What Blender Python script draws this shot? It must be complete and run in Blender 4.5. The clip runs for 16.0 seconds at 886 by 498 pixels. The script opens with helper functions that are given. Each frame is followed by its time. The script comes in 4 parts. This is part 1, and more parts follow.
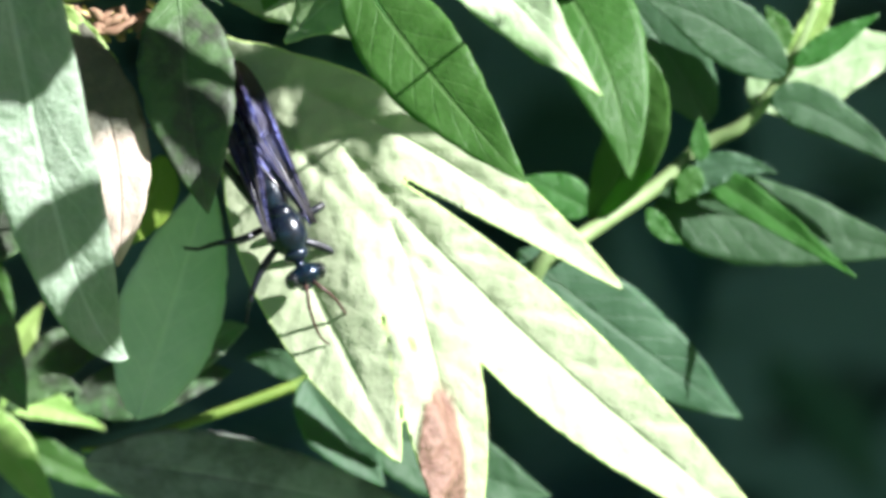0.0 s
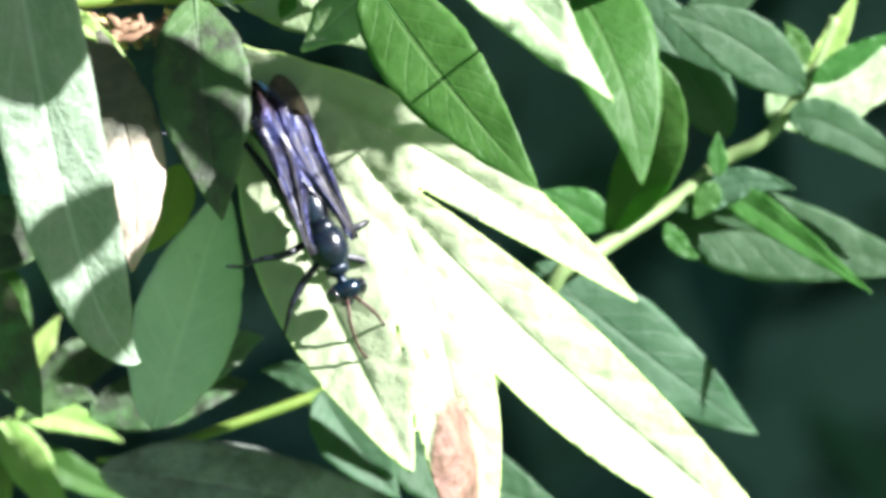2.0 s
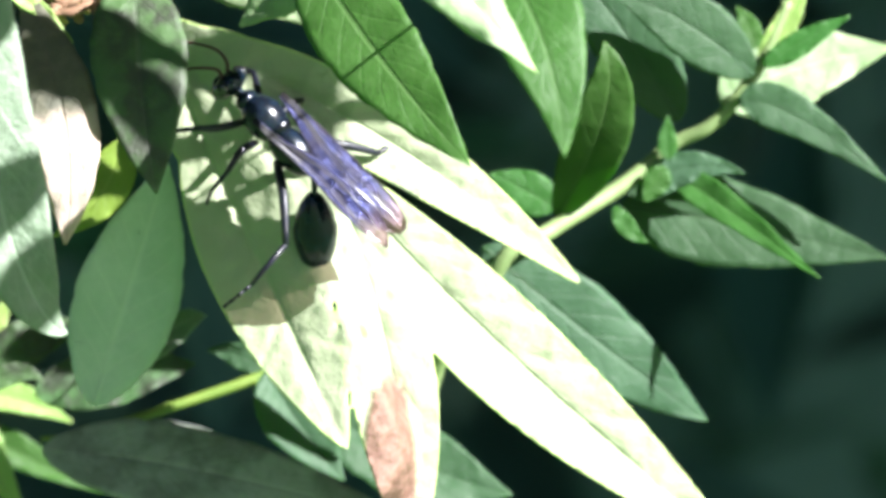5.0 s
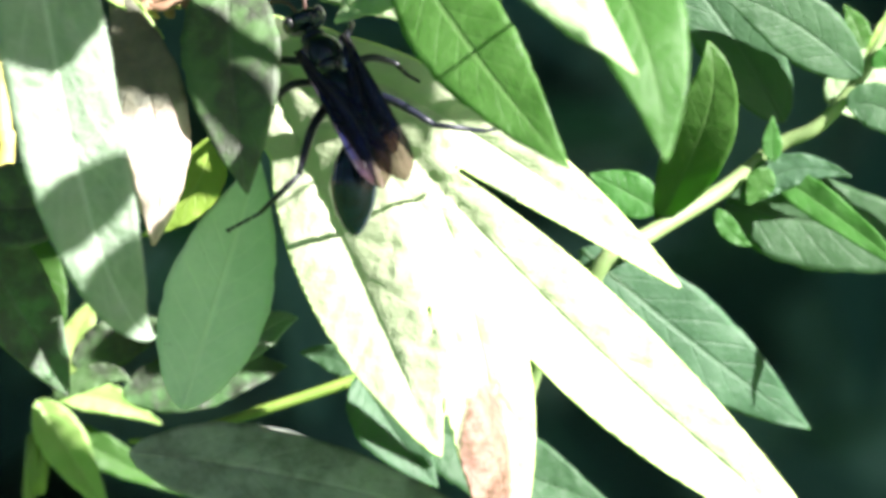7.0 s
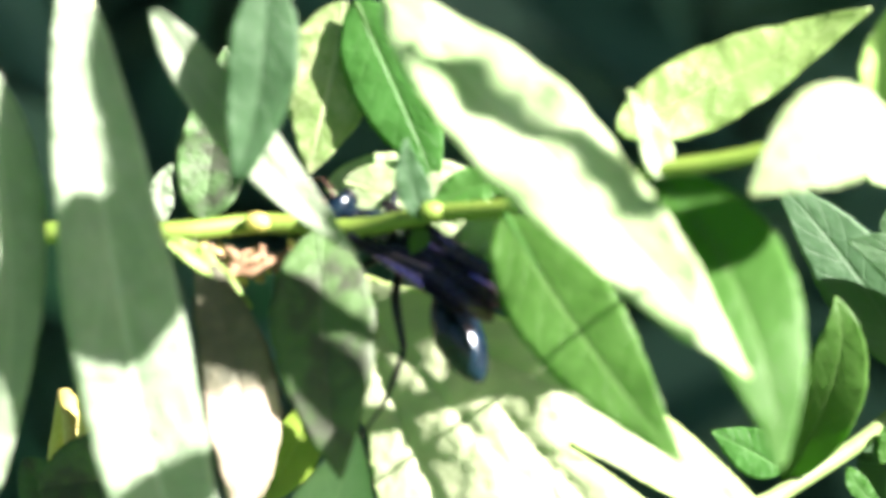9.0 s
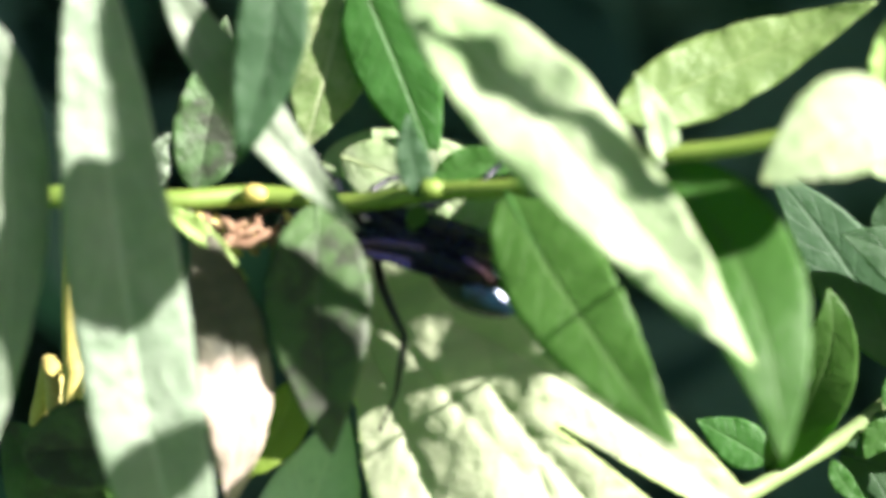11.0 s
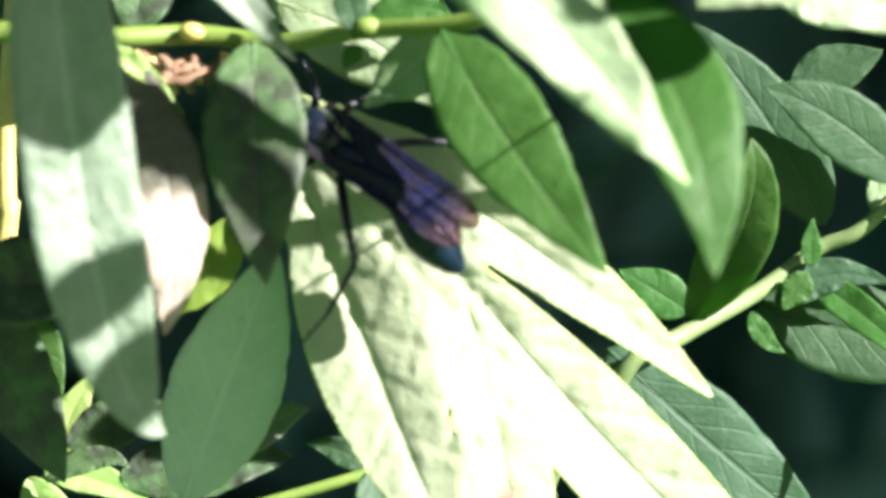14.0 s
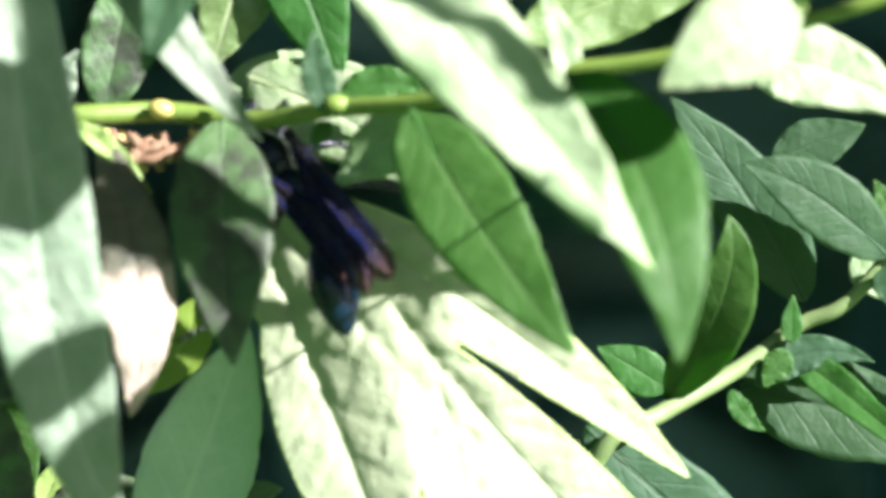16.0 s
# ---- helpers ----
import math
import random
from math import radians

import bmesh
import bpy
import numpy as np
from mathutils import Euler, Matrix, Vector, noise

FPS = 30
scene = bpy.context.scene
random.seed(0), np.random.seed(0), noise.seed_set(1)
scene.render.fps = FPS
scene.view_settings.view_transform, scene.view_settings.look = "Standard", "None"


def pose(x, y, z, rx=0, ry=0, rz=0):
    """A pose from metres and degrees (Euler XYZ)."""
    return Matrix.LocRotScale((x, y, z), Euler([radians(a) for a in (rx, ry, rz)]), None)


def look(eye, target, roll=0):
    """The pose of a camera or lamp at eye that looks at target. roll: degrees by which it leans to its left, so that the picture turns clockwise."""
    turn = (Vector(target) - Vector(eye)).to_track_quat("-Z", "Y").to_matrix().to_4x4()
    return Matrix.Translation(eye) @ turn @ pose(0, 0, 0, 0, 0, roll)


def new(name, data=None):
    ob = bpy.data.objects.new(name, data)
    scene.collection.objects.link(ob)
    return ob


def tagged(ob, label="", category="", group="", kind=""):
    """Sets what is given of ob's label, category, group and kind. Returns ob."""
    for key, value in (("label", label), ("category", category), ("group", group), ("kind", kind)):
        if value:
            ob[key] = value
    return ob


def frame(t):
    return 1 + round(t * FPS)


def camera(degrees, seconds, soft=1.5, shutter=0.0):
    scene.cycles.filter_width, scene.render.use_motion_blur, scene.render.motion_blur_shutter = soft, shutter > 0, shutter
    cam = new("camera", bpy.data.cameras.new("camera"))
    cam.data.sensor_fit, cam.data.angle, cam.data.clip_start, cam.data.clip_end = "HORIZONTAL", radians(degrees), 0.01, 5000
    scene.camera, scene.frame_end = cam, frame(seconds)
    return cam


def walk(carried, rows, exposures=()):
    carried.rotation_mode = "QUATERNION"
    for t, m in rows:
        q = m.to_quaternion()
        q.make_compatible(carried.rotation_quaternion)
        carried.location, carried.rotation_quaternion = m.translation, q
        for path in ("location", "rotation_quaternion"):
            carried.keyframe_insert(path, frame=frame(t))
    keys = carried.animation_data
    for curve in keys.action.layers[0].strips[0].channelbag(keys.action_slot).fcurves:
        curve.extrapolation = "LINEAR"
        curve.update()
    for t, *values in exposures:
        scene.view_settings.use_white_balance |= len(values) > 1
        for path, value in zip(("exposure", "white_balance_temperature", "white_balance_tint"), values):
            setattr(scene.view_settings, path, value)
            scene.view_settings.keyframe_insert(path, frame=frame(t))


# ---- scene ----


def shot(x, y, z, yaw, pitch, roll):
    """A camera pose: yaw to the left of +y, pitch upward, roll as in look()."""
    return pose(x, y, z, 90 + pitch, 0, yaw) @ pose(0, 0, 0, 0, 0, roll)


cam = camera(8, 16.0, soft=3.8)
# seconds, eye (metres), yaw, pitch, roll (degrees): a hand-held long lens
PATH = [
    (0, 0.00056, -0.60791, 0.92350, -1.574, 0.376, 0.02),
    (0.5, -0.00520, -0.60625, 0.91660, -1.879, 0.727, -0.12),
    (1, 0.00173, -0.60701, 0.91517, -1.497, 0.884, 0.22),
    (1.5, 0.00478, -0.60771, 0.91417, -1.083, 1.087, 0.31),
    (2, 0.00586, -0.60822, 0.91596, -0.943, 1.170, 0.53),
    (2.5, 0.01076, -0.60712, 0.91154, -0.548, 1.250, 0.55),
    (3, 0.01893, -0.60869, 0.91202, -0.144, 1.255, 0.51),
    (3.2, 0.02095, -0.60854, 0.91299, -0.039, 1.241, 0.43),
    (5.3, 0.02823, -0.60502, 0.90695, 0.595, 1.831, 1.21),
    (5.5, 0.02003, -0.60645, 0.90899, 0.346, 1.780, 1.20),
    (6, 0.01287, -0.60762, 0.91605, -0.175, 1.664, 0.91),
    (6.5, 0.00622, -0.60619, 0.91763, -0.483, 1.608, 0.87),
    (7, 0.02860, -0.59045, 0.91171, 1.530, 1.426, 1.66),
    (7.5, 0.06436, -0.56406, 0.91699, 4.423, 1.548, 2.43),
    (8, 0.06172, -0.56041, 0.92611, 4.567, 1.330, 1.73),
    (8.5, 0.05008, -0.56087, 0.93170, 3.859, 1.259, 2.46),
    (9, 0.03613, -0.55339, 0.94956, 3.444, 0.148, 1.30),
    (11.3, 0.02386, -0.55195, 0.94649, 2.048, 0.165, 3.46),
    (11.5, 0.02578, -0.54896, 0.94238, 1.987, 0.166, 3.46),
    (12, 0.02429, -0.54895, 0.94175, 1.420, 0.170, 3.50),
    (12.5, 0.02183, -0.55937, 0.94691, 1.063, 0.057, 3.53),
    (13, 0.01301, -0.56732, 0.94136, 0.566, 0.601, 3.39),
    (13.5, 0.01963, -0.56608, 0.92499, 0.756, 1.068, 4.12),
    (14, 0.01668, -0.56270, 0.92385, 0.681, 1.148, 4.09),
    (14.5, 0.01308, -0.56137, 0.92899, 0.395, 1.032, 3.93),
    (15, 0.01675, -0.56093, 0.93329, 0.576, 0.836, 3.93),
    (15.5, 0.02223, -0.55649, 0.93380, 1.164, 0.902, 4.17),
    (16, 0.02732, -0.55684, 0.92994, 1.567, 1.274, 4.07),
]
walk(cam, [(t, shot(*row)) for t, *row in PATH], [(0, 2.18, 6200, 11), (1.0, 2.5, 6200, 11), (3.2, 2.52, 6230, 11), (5.3, 2.5, 6300, 12), (6.0, 2.66, 6330, 12), (9.2, 3.08, 7000, 12), (11.3, 2.36, 6700, 15), (13.0, 2.4, 6620, 15), (16.0, 2.38, 6320, 14)])

scene.camera.data.dof.use_dof = True
scene.camera.data.dof.focus_distance = 0.60
scene.camera.data.dof.aperture_fstop = 32.0

# ---- light: clear sky, sun high behind the camera's right shoulder ----
SUN_DIR = Vector((0.70, -0.48, 0.53)).normalized()
world = bpy.data.worlds.new("sky")
world.use_nodes = True
scene.world = world
sky = world.node_tree.nodes.new("ShaderNodeTexSky")
sky.sky_type, sky.sun_disc = "NISHITA", False
sky.sun_elevation = math.asin(SUN_DIR.z)
sky.sun_rotation = math.atan2(SUN_DIR.x, SUN_DIR.y)
background = world.node_tree.nodes["Background"]
background.inputs["Strength"].default_value = 0.021
world.node_tree.links.new(sky.outputs[0], background.inputs["Color"])
sun_data = bpy.data.lights.new("sun", "SUN")
sun_data.energy, sun_data.angle, sun_data.color = 5.0, radians(0.5), (1.0, 0.975, 0.93)
sun = new("sun", sun_data)
sun.matrix_world = look(SUN_DIR * 5, (0, 0, 0))

MM = 0.001
LIFT = 900.0  # the wasp's leaf hangs about 0.9 m above the ground


def mm(p):
    """Millimetres from the leaf's height to world metres."""
    return Vector((p[0] * MM, p[1] * MM, (p[2] + LIFT) * MM))


# ---- materials ----
class Nodes:
    """A short way to write node trees."""

    def __init__(self, name):
        self.mat = bpy.data.materials.new(name)
        self.mat.use_nodes = True
        self.tree = self.mat.node_tree
        self.shader = self.tree.nodes["Principled BSDF"]
        self.out = self.tree.nodes["Material Output"]

    def add(self, kind, **values):
        node = self.tree.nodes.new(kind)
        for key, value in values.items():
            node.inputs[key.replace("_", " ")].default_value = value
        return node

    def link(self, a, b):
        self.tree.links.new(a, b)

    def math(self, op, a, b=None, c=None):
        node = self.tree.nodes.new("ShaderNodeMath")
        node.operation = op
        for k, v in enumerate((a, b, c)):
            if v is None:
                continue
            if isinstance(v, (int, float)):
                node.inputs[k].default_value = v
            else:
                self.link(v, node.inputs[k])
        return node.outputs[0]

    def mix(self, fac, a, b, blend="MIX"):
        node = self.tree.nodes.new("ShaderNodeMix")
        node.data_type, node.blend_type = "RGBA", blend
        for k, v in ((0, fac), (6, a), (7, b)):
            if isinstance(v, (int, float)):
                node.inputs[k].default_value = v
            elif isinstance(v, tuple):
                node.inputs[k].default_value = (*v, 1.0)
            else:
                self.link(v, node.inputs[k])
        return node.outputs[2]

    def ramp(self, value, low, high):
        node = self.tree.nodes.new("ShaderNodeMapRange")
        node.interpolation_type = "SMOOTHSTEP"
        self.link(value, node.inputs[0])
        node.inputs[1].default_value, node.inputs[2].default_value = low, high
        return node.outputs[0]

    def noise(self, scale, detail=4.0, rough=0.6, coords=None):
        node = self.add("ShaderNodeTexNoise", Scale=scale, Detail=detail, Roughness=rough)
        if coords is not None:
            self.link(coords, node.inputs["Vector"])
        return node.outputs["Fac"]


def leaf_material(name, base, deep, vein, glow, rough=0.5, soot=0.0, pale_edge=0.25, ribs=9.0, stains_and_shade=(), rib_share=0.28, edge=None, quilt=0.3, lumps=1.2, mottle=0.45, gloss=0.42):
    """A leaf: UV x runs along the blade, y across it (0.5 is the midrib)."""
    n = Nodes(name)
    coords = n.add("ShaderNodeTexCoord").outputs["Object"]
    uv = n.add("ShaderNodeUVMap").outputs[0]
    split = n.add("ShaderNodeSeparateXYZ")
    n.link(uv, split.inputs[0])
    u, v = split.outputs[0], split.outputs[1]
    side = n.math("ABSOLUTE", n.math("MULTIPLY_ADD", v, 2.0, -1.0))
    chance = n.add("ShaderNodeObjectInfo").outputs["Random"]
    # tone: leaf to leaf, cloudy, fine grain
    cloud = n.noise(160.0, 3.0, 0.55, coords)
    grain = n.noise(1400.0, 4.0, 0.7, coords)
    tone = n.mix(n.ramp(cloud, 0.3, 0.7), base, deep)
    tone = n.mix(n.math("MULTIPLY", n.ramp(grain, 0.35, 0.75), 0.35), tone, deep)
    # fine mottling and a net of small veins
    speck = n.ramp(n.noise(620.0, 5.0, 0.7, coords), 0.46, 0.62)
    tone = n.mix(n.math("MULTIPLY", speck, mottle), tone, deep)
    net = n.add("ShaderNodeTexVoronoi", Scale=460.0)
    net.feature = "DISTANCE_TO_EDGE"
    warp = n.add("ShaderNodeVectorMath")
    warp.operation = "ADD"
    n.link(coords, warp.inputs[0])
    shift = n.add("ShaderNodeVectorMath")
    shift.operation = "SCALE"
    shift.inputs["Scale"].default_value = 0.0016
    n.link(n.tree.nodes.new("ShaderNodeTexNoise").outputs["Color"], shift.inputs[0])
    shift.inputs[0].links[0].from_node.inputs["Scale"].default_value = 700.0
    n.link(coords, shift.inputs[0].links[0].from_node.inputs["Vector"])
    n.link(shift.outputs[0], warp.inputs[1])
    n.link(warp.outputs[0], net.inputs["Vector"])
    mesh_lines = n.ramp(net.outputs["Distance"], 0.10, 0.02)
    tone = n.mix(n.math("MULTIPLY", mesh_lines, 0.10), tone, vein)
    fleck = n.ramp(n.noise(1100.0, 3.0, 0.6, coords), 0.70, 0.76)
    tone = n.mix(n.math("MULTIPLY", fleck, 0.5), tone, (0.06, 0.05, 0.03))
    # veins: the midrib and arched side ribs
    wob = n.math("MULTIPLY", n.math("SUBTRACT", cloud, 0.5), 0.5)
    phase = n.math("ADD", n.math("MULTIPLY", n.math("MULTIPLY_ADD", chance, 0.25, u), ribs), n.math("MULTIPLY_ADD", side, -1.9, wob))
    saw = n.math("ABSOLUTE", n.math("MULTIPLY_ADD", n.math("FRACT", phase), 2.0, -1.0))
    rib = n.math("MULTIPLY", n.ramp(saw, 0.80, 0.97), n.ramp(side, 0.98, 0.6))
    mid = n.ramp(side, 0.09, 0.02)
    veins = n.math("MAXIMUM", n.math("MULTIPLY", rib, rib_share), mid)
    tone = n.mix(n.math("MULTIPLY", veins, 0.55), tone, vein)
    tone = n.mix(n.math("MULTIPLY", n.ramp(side, 0.9, 1.0), pale_edge), tone, edge or vein)
    tone = n.mix(n.math("MULTIPLY", n.ramp(u, 0.94, 0.99), 0.6), tone, edge or vein)
    if soot > 0:
        spots = n.noise(420.0, 6.0, 0.75, coords)
        patch = n.noise(190.0, 3.0, 0.55, coords)
        dirt = n.math("MULTIPLY", n.ramp(spots, 0.36, 0.58), n.ramp(patch, 0.42, 0.54))
        tone = n.mix(n.math("MULTIPLY", dirt, soot), tone, (0.035, 0.035, 0.03))
    scar_and_shade = None
    for centre, stretch, size, dark, light in stains_and_shade:
        moved = n.add("ShaderNodeVectorMath")
        moved.operation = "SUBTRACT"
        moved.inputs[1].default_value = centre
        n.link(coords, moved.inputs[0])
        scaled = n.add("ShaderNodeVectorMath")
        scaled.operation = "MULTIPLY"
        scaled.inputs[1].default_value = stretch
        n.link(moved.outputs[0], scaled.inputs[0])
        far = n.add("ShaderNodeVectorMath")
        far.operation = "LENGTH"
        n.link(scaled.outputs[0], far.inputs[0])
        ragged = n.math("ADD", far.outputs["Value"], n.math("MULTIPLY", n.math("SUBTRACT", n.noise(450.0, 5.0, 0.7, coords), 0.5), size * 0.45))
        spread = n.ramp(ragged, size * 1.05, size * 0.85)
        tone = n.mix(spread, tone, n.mix(n.ramp(n.noise(700.0, 4.0, 0.7, coords), 0.35, 0.65), dark, light))
        scar_and_shade = spread if scar_and_shade is None else n.math("MAXIMUM", scar_and_shade, spread)
    hue = n.add("ShaderNodeHueSaturation")
    n.link(n.math("MULTIPLY_ADD", chance, 0.03, 0.485), hue.inputs["Hue"])
    n.link(n.math("MULTIPLY_ADD", chance, 0.25, 0.88), hue.inputs["Value"])
    n.link(tone, hue.inputs["Color"])
    colour = hue.outputs[0]
    n.link(colour, n.shader.inputs["Base Color"])
    n.link(n.math("MULTIPLY_ADD", grain, 0.25, rough - 0.1), n.shader.inputs["Roughness"])
    n.shader.inputs["Specular IOR Level"].default_value = gloss
    bump = n.add("ShaderNodeBump", Strength=0.55, Distance=0.0004)
    relief = n.math("ADD", n.math("MULTIPLY_ADD", mesh_lines, -0.05, n.math("MULTIPLY", veins, -0.6)), n.math("ADD", n.math("MULTIPLY", grain, 0.5), n.math("MULTIPLY", cloud, lumps)))
    # puckered tissue between the small veins
    cells = n.add("ShaderNodeTexVoronoi", Scale=520.0)
    cells.feature = "SMOOTH_F1"
    n.link(coords, cells.inputs["Vector"])
    crumple = n.noise(330.0, 4.0, 0.55, coords)
    relief = n.math("ADD", relief, n.math("MULTIPLY", n.math("SUBTRACT", n.math("MULTIPLY", crumple, 2.6), cells.outputs["Distance"]), quilt))
    if scar_and_shade is not None:
        relief = n.math("ADD", relief, n.math("MULTIPLY", scar_and_shade, n.math("MULTIPLY", n.noise(600.0, 4.0, 0.6, coords), 2.5)))
    n.link(relief, bump.inputs["Height"])
    n.link(bump.outputs[0], n.shader.inputs["Normal"])
    through_leaf = n.add("ShaderNodeBsdfTranslucent")
    n.link(n.mix(0.8, colour, glow), through_leaf.inputs["Color"])
    blend = n.add("ShaderNodeMixShader")
    blend.inputs[0].default_value = 0.30
    n.link(n.shader.outputs[0], blend.inputs[1])
    n.link(through_leaf.outputs[0], blend.inputs[2])
    n.link(blend.outputs[0], n.out.inputs[0])
    return n.mat


LEAF = {
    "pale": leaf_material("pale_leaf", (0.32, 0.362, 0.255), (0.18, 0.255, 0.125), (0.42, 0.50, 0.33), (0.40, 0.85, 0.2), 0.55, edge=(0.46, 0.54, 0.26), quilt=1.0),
    "green": leaf_material("green_leaf", (0.036, 0.098, 0.022), (0.026, 0.075, 0.015), (0.068, 0.135, 0.045), (0.32, 0.85, 0.08), 0.45, quilt=0.5, gloss=0.22),
    "glauc": leaf_material("grey_green_leaf", (0.212, 0.246, 0.198), (0.135, 0.178, 0.126), (0.33, 0.41, 0.31), (0.34, 0.75, 0.24), 0.5, quilt=1.4),
    # grey-green lightened in the colour, replacing sunlight the blade doesn't get
    "sun_lifted": leaf_material("sun_lightened_leaf", (0.48, 0.58, 0.50), (0.38, 0.49, 0.40), (0.60, 0.68, 0.58), (0.42, 0.58, 0.38), 0.55, quilt=0.6, rib_share=0.5),
    "dull": leaf_material("dull_grey_leaf", (0.29, 0.32, 0.295), (0.20, 0.23, 0.20), (0.34, 0.37, 0.33), (0.2, 0.35, 0.12), 0.6, soot=0.5, quilt=0.8),
    # base green kept dark: the colour stands in for shade
    "shade_green": leaf_material("shade_darkened_leaf", (0.037, 0.078, 0.040), (0.026, 0.060, 0.029), (0.053, 0.096, 0.054), (0.32, 0.75, 0.16), 0.5, quilt=0.6, gloss=0.2, rib_share=0.4),
    "sooty": leaf_material("sooty_leaf", (0.066, 0.15, 0.048), (0.048, 0.105, 0.038), (0.11, 0.17, 0.09), (0.15, 0.40, 0.04), 0.55, soot=0.85, quilt=0.8),
    "young": leaf_material("young_leaf", (0.26, 0.36, 0.12), (0.17, 0.29, 0.07), (0.34, 0.42, 0.18), (0.45, 0.75, 0.10), 0.5),
    "yellow": leaf_material("yellowing_leaf", (0.15, 0.23, 0.03), (0.12, 0.19, 0.025), (0.21, 0.29, 0.06), (0.45, 0.75, 0.05), 0.5),
    "lime": leaf_material("light_green_leaf", (0.13, 0.20, 0.065), (0.075, 0.135, 0.035), (0.19, 0.26, 0.11), (0.40, 0.8, 0.15), 0.5, quilt=0.8, mottle=0.6),
    "mottled": leaf_material("mottled_leaf", (0.33, 0.37, 0.22), (0.08, 0.15, 0.04), (0.42, 0.46, 0.30), (0.40, 0.8, 0.2), 0.55, quilt=0.8, mottle=0.8),
    "dry": leaf_material("withered_leaf", (0.50, 0.42, 0.36), (0.41, 0.33, 0.28), (0.42, 0.31, 0.25), (0.5, 0.4, 0.25), 0.7, soot=0.2, quilt=0.7,
                         # grey patch painted over the upper end, in place of the shade there
                         stains_and_shade=[((-0.0165, 0.0, 0.9462), (0.9, 0.4, 0.9), 0.0082, (0.075, 0.078, 0.058), (0.13, 0.125, 0.09))]),
}
LABEL = {
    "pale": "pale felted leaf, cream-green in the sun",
    "green": "smooth mid-green lance-shaped leaf",
    "glauc": "grey-green lance-shaped leaf",
    "shade_green": "green leaf, its colour darkened to stand in for shade",
    "sooty": "dull leaf mottled with black soot",
    "young": "fresh light-green young leaf",
    "yellow": "yellowing leaf",
    "sun_lifted": "grey-green lance-shaped leaf, lightened in place of sunlight",
    "dull": "dull grey leaf filmed with soot",
    "lime": "light green leaf with darker mottling",
    "mottled": "pale leaf speckled with green",
    "dry": "withered pinkish-cream leaf",
}
BIG_LEAF = leaf_material("felted_leaf", (0.315, 0.332, 0.232), (0.275, 0.30, 0.195), (0.33, 0.38, 0.235), (0.22, 0.7, 0.12), 0.62, rib_share=0.1, pale_edge=0.8, edge=(0.42, 0.52, 0.16), quilt=0.55, lumps=0.4, mottle=0.2,
                         stains_and_shade=[((0.0136, 0.006, 0.9178), (1.0, 0.5, 0.8), 0.0014, (0.10, 0.16, 0.03), (0.20, 0.26, 0.08)),
                                   ((0.0171, 0.006, 0.9030), (4.3, 0.6, 1.0), 0.0120, (0.12, 0.052, 0.044), (0.215, 0.112, 0.096)),
                                   ((0.0285, 0.010, 0.9262), (1.0, 0.5, 1.0), 0.0008, (0.45, 0.07, 0.05), (0.5, 0.12, 0.08))])


def plain_material(name, a, b, scale, rough=0.6, bump=0.3, depth=0.0003):
    n = Nodes(name)
    coords = n.add("ShaderNodeTexCoord").outputs["Object"]
    f = n.noise(scale, 6.0, 0.65, coords)
    g = n.noise(scale * 7, 3.0, 0.6, coords)
    n.link(n.mix(n.ramp(n.math("MULTIPLY_ADD", g, 0.4, n.math("MULTIPLY", f, 0.6)), 0.3, 0.7), a, b), n.shader.inputs["Base Color"])
    n.shader.inputs["Roughness"].default_value = rough
    bm_node = n.add("ShaderNodeBump", Strength=bump, Distance=depth)
    n.link(f, bm_node.inputs["Height"])
    n.link(bm_node.outputs[0], n.shader.inputs["Normal"])
    return n.mat


STEM_GREEN = plain_material("green_stem", (0.085, 0.150, 0.018), (0.13, 0.185, 0.032), 500)
STEM_PALE = plain_material("pale_stem", (0.15, 0.21, 0.085), (0.11, 0.165, 0.055), 500)
STEM_YELLOW = plain_material("yellow_stem", (0.45, 0.38, 0.12), (0.32, 0.28, 0.07), 400)
DRY = plain_material("dry_husk", (0.15, 0.075, 0.045), (0.20, 0.13, 0.075), 700, 0.8)
# ground out of view; its green is chosen for the fill light it reflects
BOUNCE_GREEN = plain_material("bounce_green", (0.030, 0.10, 0.020), (0.055, 0.14, 0.030), 30, 0.9, 0.6, 0.01)
PLANK = plain_material("weathered_plank", (0.115, 0.20, 0.255), (0.08, 0.15, 0.20), 18, 0.8, 0.4, 0.002)


def insect_material(name, base, metallic, rough, coat=0.0, tint=None):
    n = Nodes(name)
    coords = n.add("ShaderNodeTexCoord").outputs["Object"]
    f = n.noise(900.0, 4.0, 0.7, coords)
    g = n.noise(5000.0, 3.0, 0.7, coords)
    n.link(n.mix(n.ramp(f, 0.3, 0.7), base, tint or base), n.shader.inputs["Base Color"])
    n.shader.inputs["Metallic"].default_value = metallic
    n.shader.inputs["Specular IOR Level"].default_value = 0.35
    n.link(n.math("MULTIPLY_ADD", g, 0.2, rough - 0.08), n.shader.inputs["Roughness"])
    n.shader.inputs["Coat Weight"].default_value = coat
    b = n.add("ShaderNodeBump", Strength=0.15, Distance=0.00008)
    n.link(g, b.inputs["Height"])
    n.link(b.outputs[0], n.shader.inputs["Normal"])
    return n.mat


CHITIN = insect_material("blue_black_chitin", (0.004, 0.005, 0.009), 0.25, 0.22, 0.15, (0.006, 0.014, 0.028))
CHITIN_BLUE = insect_material("steel_blue_chitin", (0.003, 0.005, 0.010), 0.35, 0.17, 0.1, (0.004, 0.016, 0.032))
LEG_BLACK = insect_material("black_leg", (0.005, 0.005, 0.008), 0.15, 0.36, 0.1, (0.008, 0.010, 0.02))
ANTENNA = insect_material("brown_antenna", (0.05, 0.025, 0.02), 0.1, 0.5)
